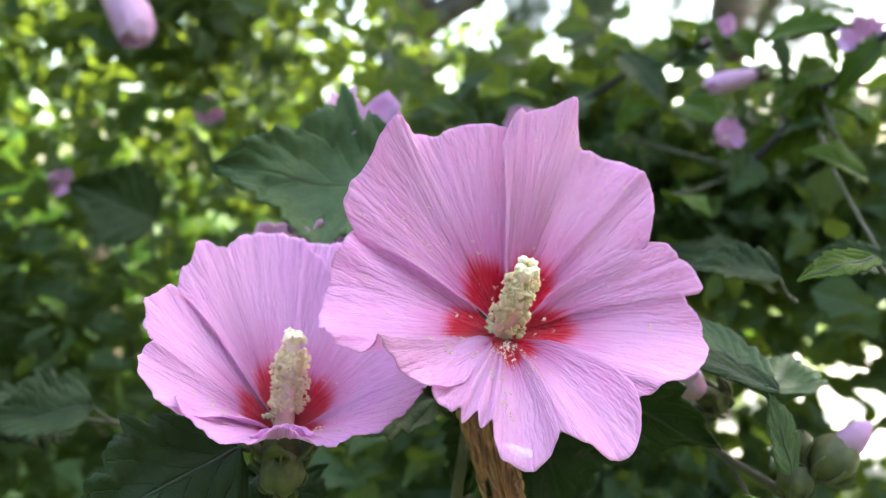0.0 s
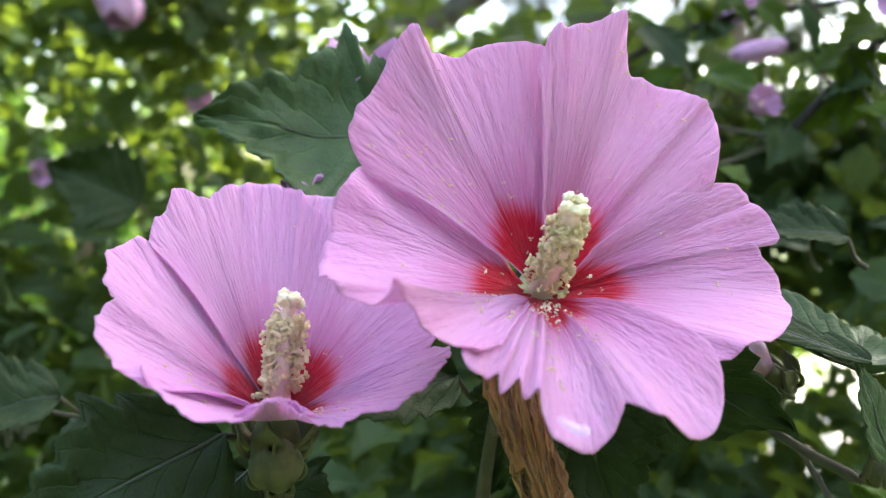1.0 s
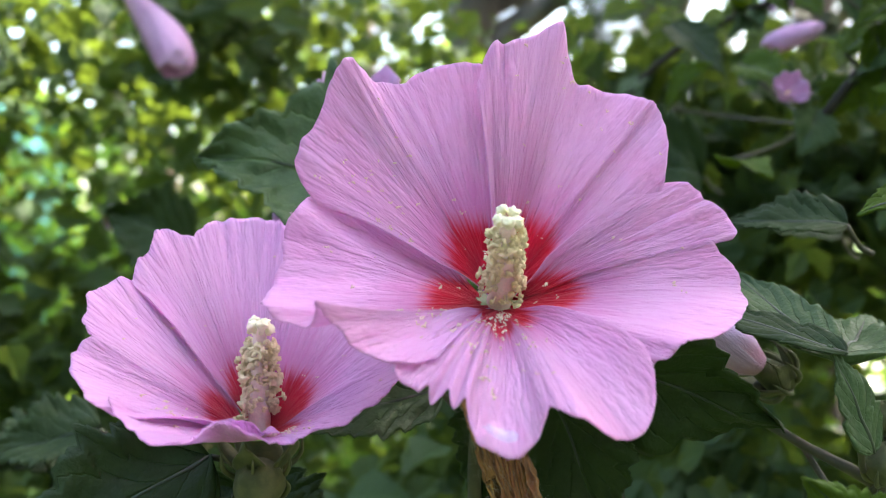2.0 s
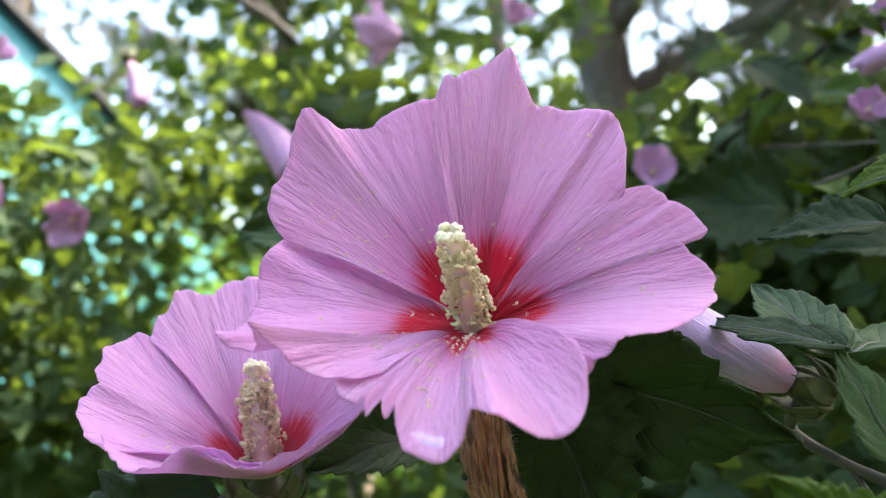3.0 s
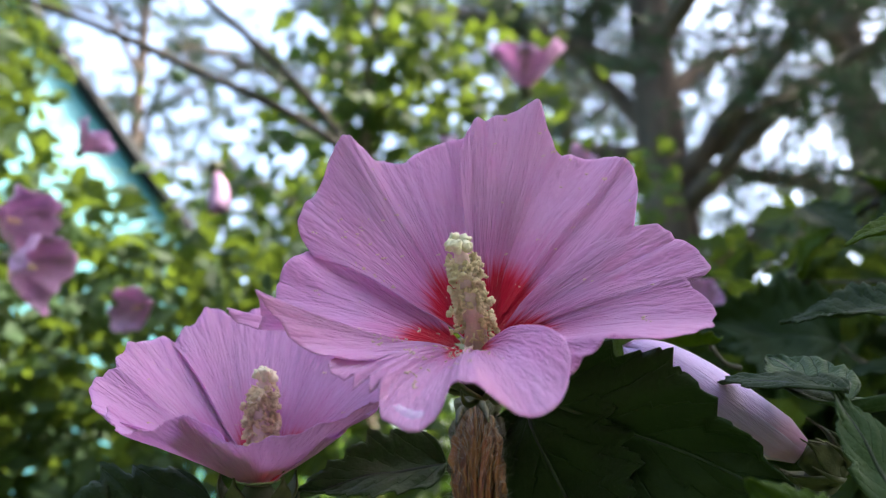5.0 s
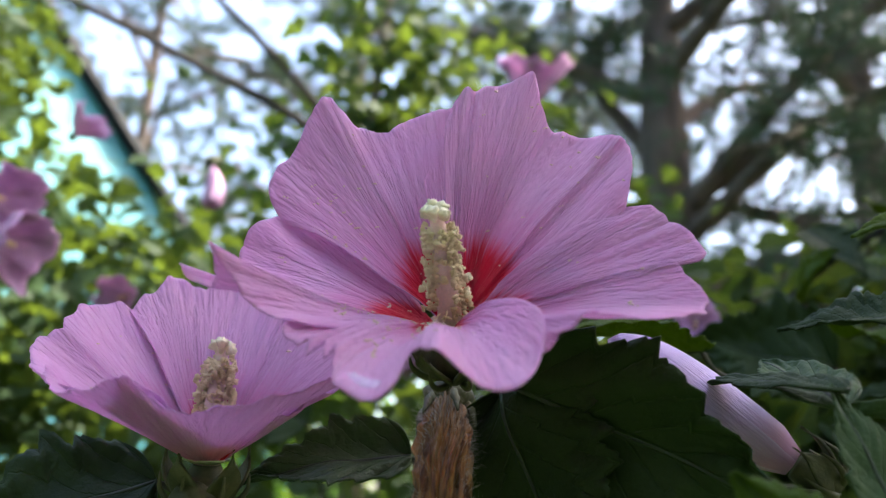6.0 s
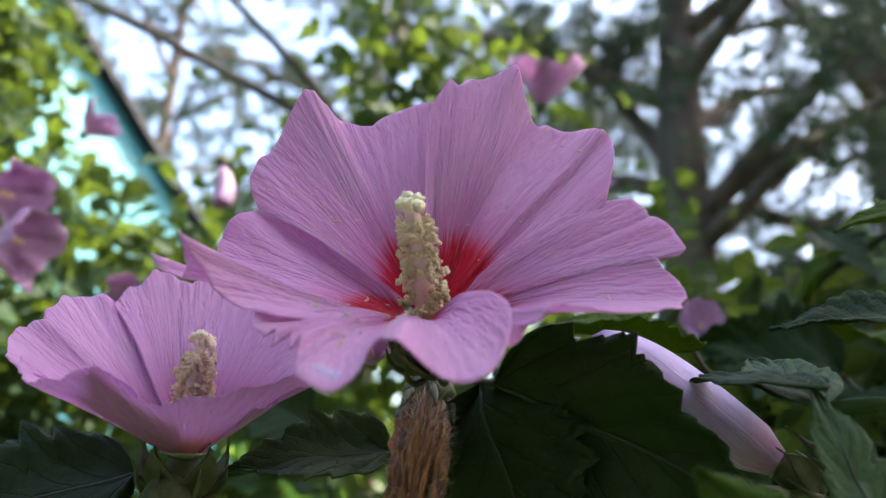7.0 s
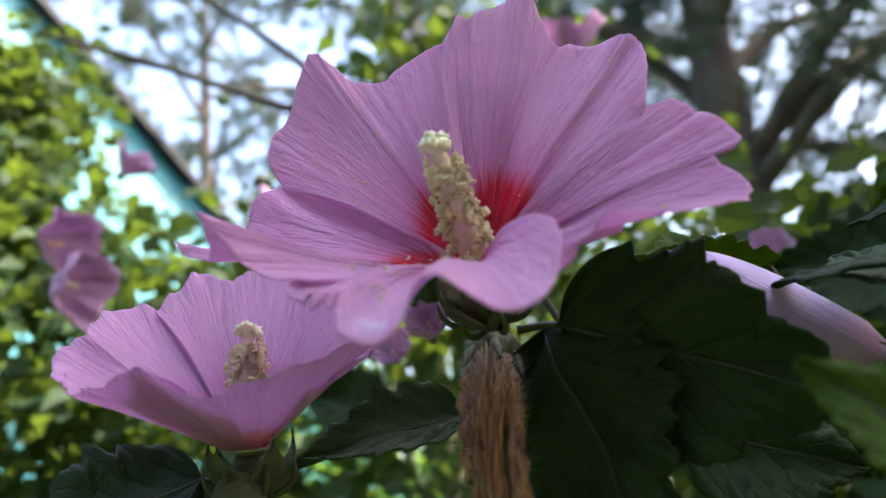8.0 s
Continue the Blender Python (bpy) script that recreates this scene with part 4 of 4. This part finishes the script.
for k, (at, axis, size) in enumerate((
        ((-253, 753, 1396), (0.2, -1, 0.2), 28), ((-323, 615, 1331), (0.3, -0.8, 0.2), 20),
        ((-147, 794, 1690), (0.25, -0.35, 0.9), 78), ((-95, 767, 1575), (0.8, -0.2, 0.6), 34), ((-192, 734, 1578), (-0.9, -0.3, 0.3), 60),
        ((-420, 460, 1548), (0.8, 0.1, 0.6), 36), ((-393, 378, 1462), (0.9, 0.2, -0.3), 46), ((-362, 367, 1424), (0.9, 0.35, -0.35), 48),
        ((-436, 552, 1440), (0.2, -0.8, -0.3), 40), ((134, 438, 1364), (0.4, -0.7, 0.4), 18),
        ((190, 622, 1445), (-0.6, -0.4, 0.5), 28), ((236, 500, 1424), (-0.5, -0.6, 0.4), 26), ((262, 505, 1420), (0.3, -0.7, 0.2), 22), ((-38, 309, 1350), (0.1, -0.5, 0.8), 34), ((-50, 296, 1350), (-0.7, -0.4, 0.3), 15),
        ((-48, 264, 1321), (-0.2, -0.3, 0.9), 12), ((30, 546, 1373), (0.2, -0.8, 0.2), 26), ((-77, 320, 1314), (0.2, -0.7, 0.3), 15), ((-40, 286, 1310), (0.2, -0.6, 0.5), 16))):
    far_bloom(at, axis, size, k * 3.1)


def pine(at, height, spread, seed, boughs, needles, label):
    """A pine: leaning trunk, forked boughs and tufts of needles."""
    rnd = random.Random(seed)
    ob = thing("pine_tree", Matrix.Translation(at), label, "tree", "pine trees")
    r0 = 0.095
    top = Vector((0.10, -0.05, height))
    part("trunk", tube([(0, 0, 0), (-0.02, 0, height * 0.3), (0.0, 0.02, height * 0.6), top], (r0 * 1.2, r0, r0 * 0.75, r0 * 0.3), 14, rows=30, wobble=0.3), PINE_BARK, ob)
    tips = []
    for h, bearing, rise, reach in boughs:
        a = radians(bearing)
        b = Vector((0, 0, h))
        e = b + Vector((math.cos(a) * reach, math.sin(a) * reach, rise))
        mid = b.lerp(e, 0.5) + Vector((0, 0, 0.08 * reach))
        part("bough", tube([b, mid, e], (0.040, 0.026, 0.010), 9, rows=16, wobble=0.3), PINE_BARK, ob)
        for j in range(13):
            f = rnd.uniform(0.25, 1.05)
            s = b.lerp(e, min(f, 1.0)) + Vector((0, 0, 0.08 * reach * 4 * f * (1 - f) if f < 1 else 0))
            q = s + Vector((rnd.gauss(0, 0.35), rnd.gauss(0, 0.35), rnd.gauss(-0.02, 0.22))) * spread
            tips.append((s, q))
    bm = bmesh.new()
    for s, q in tips:
        tube([s, s.lerp(q, 0.5) + Vector((0, 0, -0.02)), q], (0.009, 0.006, 0.003), 5, bm, rows=5, caps=False)
    part("fine_branching", bm, PINE_BARK, ob, kind="stuff")
    verts, faces = [], []
    for _ in range(needles):
        s, q = rnd.choice(tips)
        c = s.lerp(q, rnd.choice((0.45, 0.7, 0.95, 1.05))) + Vector((rnd.gauss(0, 0.03), rnd.gauss(0, 0.03), rnd.gauss(0, 0.03)))
        for _j in range(7):
            d = Vector((rnd.gauss(0, 1), rnd.gauss(0, 1), rnd.gauss(0.2, 0.8))).normalized() * rnd.uniform(0.05, 0.10)
            w = d.cross(Vector((rnd.gauss(0, 1), rnd.gauss(0, 1), rnd.gauss(0, 1)))).normalized() * 0.0034
            k = len(verts)
            verts += [tuple(c - w), tuple(c + w), tuple(c + d)]
            faces.append((k, k + 1, k + 2))
    me = bpy.data.meshes.new("needles")
    me.from_pydata(verts, [], faces)
    mesh_part("needles", me, NEEDLE, ob, "dark grey green needle tufts")
    return ob


pine((-0.25, 2.75, 0), 5.4, 1.0, 21, [(1.86, -8, 0.22, 1.3), (1.95, 22, 0.25, 1.2), (1.80, -28, 0.25, 1.0), (2.24, -15, 0.75, 1.05), (2.40, 165, 0.75, 0.5), (2.38, 172, 0.15, 1.2), (2.6, 60, 0.5, 0.9), (2.3, -5, 0.3, 1.1), (2.15, -25, 0.35, 0.9), (2.7, 200, 0.4, 1.3), (2.8, -40, 0.3, 1.2), (3.0, -10, 0.4, 1.4),
     (3.1, 120, 0.4, 1.3), (3.2, -110, 0.3, 1.4), (3.4, -70, 0.5, 1.5), (3.6, 10, 0.4, 1.5), (3.8, 240, 0.5, 1.6), (3.9, -30, 0.3, 1.6), (4.0, 160, 0.3, 1.4), (4.2, -90, 0.3, 1.6), (4.3, 200, 0.3, 1.5),
     (4.5, -50, 0.3, 1.4), (4.6, 90, 0.2, 1.2), (4.8, -120, 0.2, 1.3), (5.0, 0, 0.2, 1.2)], 6800, "dark barked pine tree with forked boughs")
FAR_BOUGHS = [(1.45 + 0.24 * k, (k * 137) % 360, 0.35, 1.5 - 0.04 * k) for k in range(18)]
pine((0.5, 3.9, 0), 6.4, 1.2, 37, FAR_BOUGHS, 4500, "pine tree with feathery grey green needles")
pine((1.3, 4.4, 0), 6.2, 1.2, 33, FAR_BOUGHS, 8500, "pine tree with feathery grey green needles")
pine((3.1, 5.2, 0), 6.0, 1.3, 34, FAR_BOUGHS, 7000, "pine tree with feathery grey green needles")
pine((-1.6, 6.6, 0), 6.4, 1.3, 35, FAR_BOUGHS, 10000, "tall pine tree standing beyond the hedge")
pine((-3.5, 5.9, 0), 8.2, 1.3, 36, [(2.6 + 0.29 * k, (k * 137) % 360, 0.4, 1.9 - 0.03 * k) for k in range(18)], 11000, "tall pine tree standing beyond the hedge")
pine((-6.3, 6.0, 0), 8.8, 1.5, 39, [(3.2 + 0.28 * k, (k * 137) % 360, 0.5, 2.5 - 0.03 * k) for k in range(20)], 15000, "tall pine tree standing behind the garden building")

stem([(-790, 620, 1925), (-702, 707, 1890), (-620, 810, 1850), (-543, 915, 1812), (-550, 1100, 1815), (-610, 1290, 1820), (-660, 1350, 1700)], (3.4, 5, 6, 7, 8, 9, 11), "bare dark twig against the sky", TWIG, "bare_twig", "bare twigs")
stem([(-640, 720, 1990), (-581, 797, 1929), (-532, 891, 1861), (-560, 1100, 1840), (-620, 1300, 1830)], (3.4, 5, 6, 7, 8), "bare dark twig against the sky", TWIG, "bare_twig", "bare twigs")

tuft = thing("twig_leaves", Matrix.Translation((-0.62, 0.85, 1.85)), "sparse grey green leaves hanging from bare twigs", "leaves")
me = foliage(16, clumps([(-0.66, 0.80, 1.84, 0.10, 0.10, 0.03, 1), (-0.58, 0.90, 1.76, 0.07, 0.08, 0.05, 2), (-0.60, 0.92, 1.90, 0.10, 0.08, 0.03, 1.2), (-0.55, 0.95, 1.70, 0.05, 0.06, 0.06, 1.5)]), 0.032, rnd)
me.transform(Matrix.Translation((0.62, -0.85, -1.85)))
mesh_part("foliage", me, LEAF_FAR, tuft, "small hanging leaves")

# ---- ground and distance ----
bm = bmesh.new()
bmesh.ops.create_grid(bm, x_segments=60, y_segments=60, size=400)
for v in bm.verts:
    v.co.z = 0.02 * noise.noise(v.co * 0.3) if v.co.length < 60 else 0.0
tagged(part("ground", bm, GROUND, smooth=False), "pale dry ground with patches of grass", "ground", kind="structure")


def box(x0, y0, z0, x1, y1, z1):
    bm = bmesh.new()
    bmesh.ops.create_cube(bm, size=1.0)
    for v in bm.verts:
        v.co = Vector((x0 + (v.co.x + 0.5) * (x1 - x0), y0 + (v.co.y + 0.5) * (y1 - y0), z0 + (v.co.z + 0.5) * (z1 - z0)))
    bmesh.ops.bevel(bm, geom=bm.edges[:], offset=0.01, segments=2, affect="EDGES")
    return bm


bm = box(1.2, 3.6, 0.012, 5.5, 6.2, 0.05)
tagged(part("pavement", bm, PATHWAY, smooth=False), "pale paved path in sunlight beyond the shrub", "path", kind="structure")

# low building with a turquoise gable, cut off by the dark slope of its roof
house = thing("garden_building", Matrix.Translation((-3.3, 3.0, 0)), "small garden building with turquoise gable wall", "building")
run = Vector((0.18, 0.95, 0)).normalized()
out = Vector((run.y, -run.x, 0))
bm = bmesh.new()
front = [run * a + Vector((0, 0, h)) for a, h in ((-1.6, 0), (1.6, 0), (1.6, 1.87), (-0.95, 4.2), (-1.6, 3.65))]
ring = [[bm.verts.new(p - out * d) for p in front] for d in (0.0, 2.6)]
bm.faces.new(ring[0])
bm.faces.new(ring[1][::-1])
for k in range(5):
    bm.faces.new((ring[0][k], ring[1][k], ring[1][(k + 1) % 5], ring[0][(k + 1) % 5]))
bmesh.ops.recalc_face_normals(bm, faces=bm.faces[:])
part("wall", bm, BLUE, house, "turquoise painted gable", smooth=False)
bm = tube([run * -1.0 + out * 0.04 + Vector((0, 0, 4.27)), run * 0.3 + out * 0.04 + Vector((0, 0, 3.075)), run * 1.75 + out * 0.04 + Vector((0, 0, 1.75))], (0.045, 0.045), 6, rows=4)
part("roof_edge", bm, ROOF, house, "dark sloping roof edge", smooth=False)
for (a0, h0), (a1, h1) in (((-0.95, 4.22), (1.75, 1.75)), ((-0.95, 4.22), (-1.75, 3.54))):
    bm = bmesh.new()
    rise = Vector((0, 0, 0.07))
    foot = [run * a + Vector((0, 0, h)) + out * d for a, h, d in ((a0, h0, 0.004), (a1, h1, 0.004), (a1, h1, -2.7), (a0, h0, -2.7))]
    low, high = [bm.verts.new(p) for p in foot], [bm.verts.new(p + rise) for p in foot]
    bm.faces.new(low[::-1])
    bm.faces.new(high)
    for k in range(4):
        bm.faces.new((low[k], low[(k + 1) % 4], high[(k + 1) % 4], high[k]))
    bmesh.ops.recalc_face_normals(bm, faces=bm.faces[:])
    part("roof_slope", bm, ROOF, house, smooth=False)


def surround(at, label, rows, count, size, name="garden_hedge", category="hedge"):
    """Greenery that closes the garden round about."""
    ob = thing(name, Matrix.Translation(at), label, category, "greenery around the garden")
    me = foliage(count, clumps(rows), size, random.Random(count))
    me.transform(Matrix.Translation(-Vector(at)))
    mesh_part("foliage", me, LEAF_FAR, ob, "dense dark leaves")
    return ob


surround((0, -2.6, 0), "tall dark hedge on the near side of the garden", [(x, -2.6, z, 0.9, 0.5, 0.9, 1) for x in (-3, -1.8, -0.6, 0.6, 1.8, 3) for z in (0.8, 2.2, 3.6)], 6300, 0.20)
surround((-3.4, -0.6, 0), "tall dark hedge along one side of the garden", [(-3.4, y, z, 0.5, 0.9, 0.9, 1) for y in (-2, -0.8, 0.4) for z in (0.8, 2.2, 3.6)], 3300, 0.20)
surround((3.2, -0.4, 0), "tall dark hedge along one side of the garden", [(3.2, y, z, 0.5, 0.9, 0.9, 1) for y in (-2, -0.8, 0.4, 1.6) for z in (0.8, 2.2, 3.6)], 3900, 0.20)
# added out of view towards the sun, to keep direct light off the flowers
tree = surround((1.75, 1.45, 0), "unseen leafy tree added to shade the flowers", [(1.45, 1.15, 3.1, 0.75, 0.7, 0.5, 3), (1.9, 1.6, 3.6, 0.8, 0.8, 0.6, 3), (1.0, 0.8, 3.3, 0.5, 0.5, 0.4, 1.5), (1.15, 0.95, 2.9, 0.45, 0.4, 0.3, 1.6)], 6200, 0.11, "shade_tree", "tree")
part("trunk", tube([(0, 0, 0), (0.04, 0.02, 1.2), (-0.03, 0, 2.3), (0.02, 0, 3.4)], (0.09, 0.07, 0.055, 0.02), 12), BARK, tree)
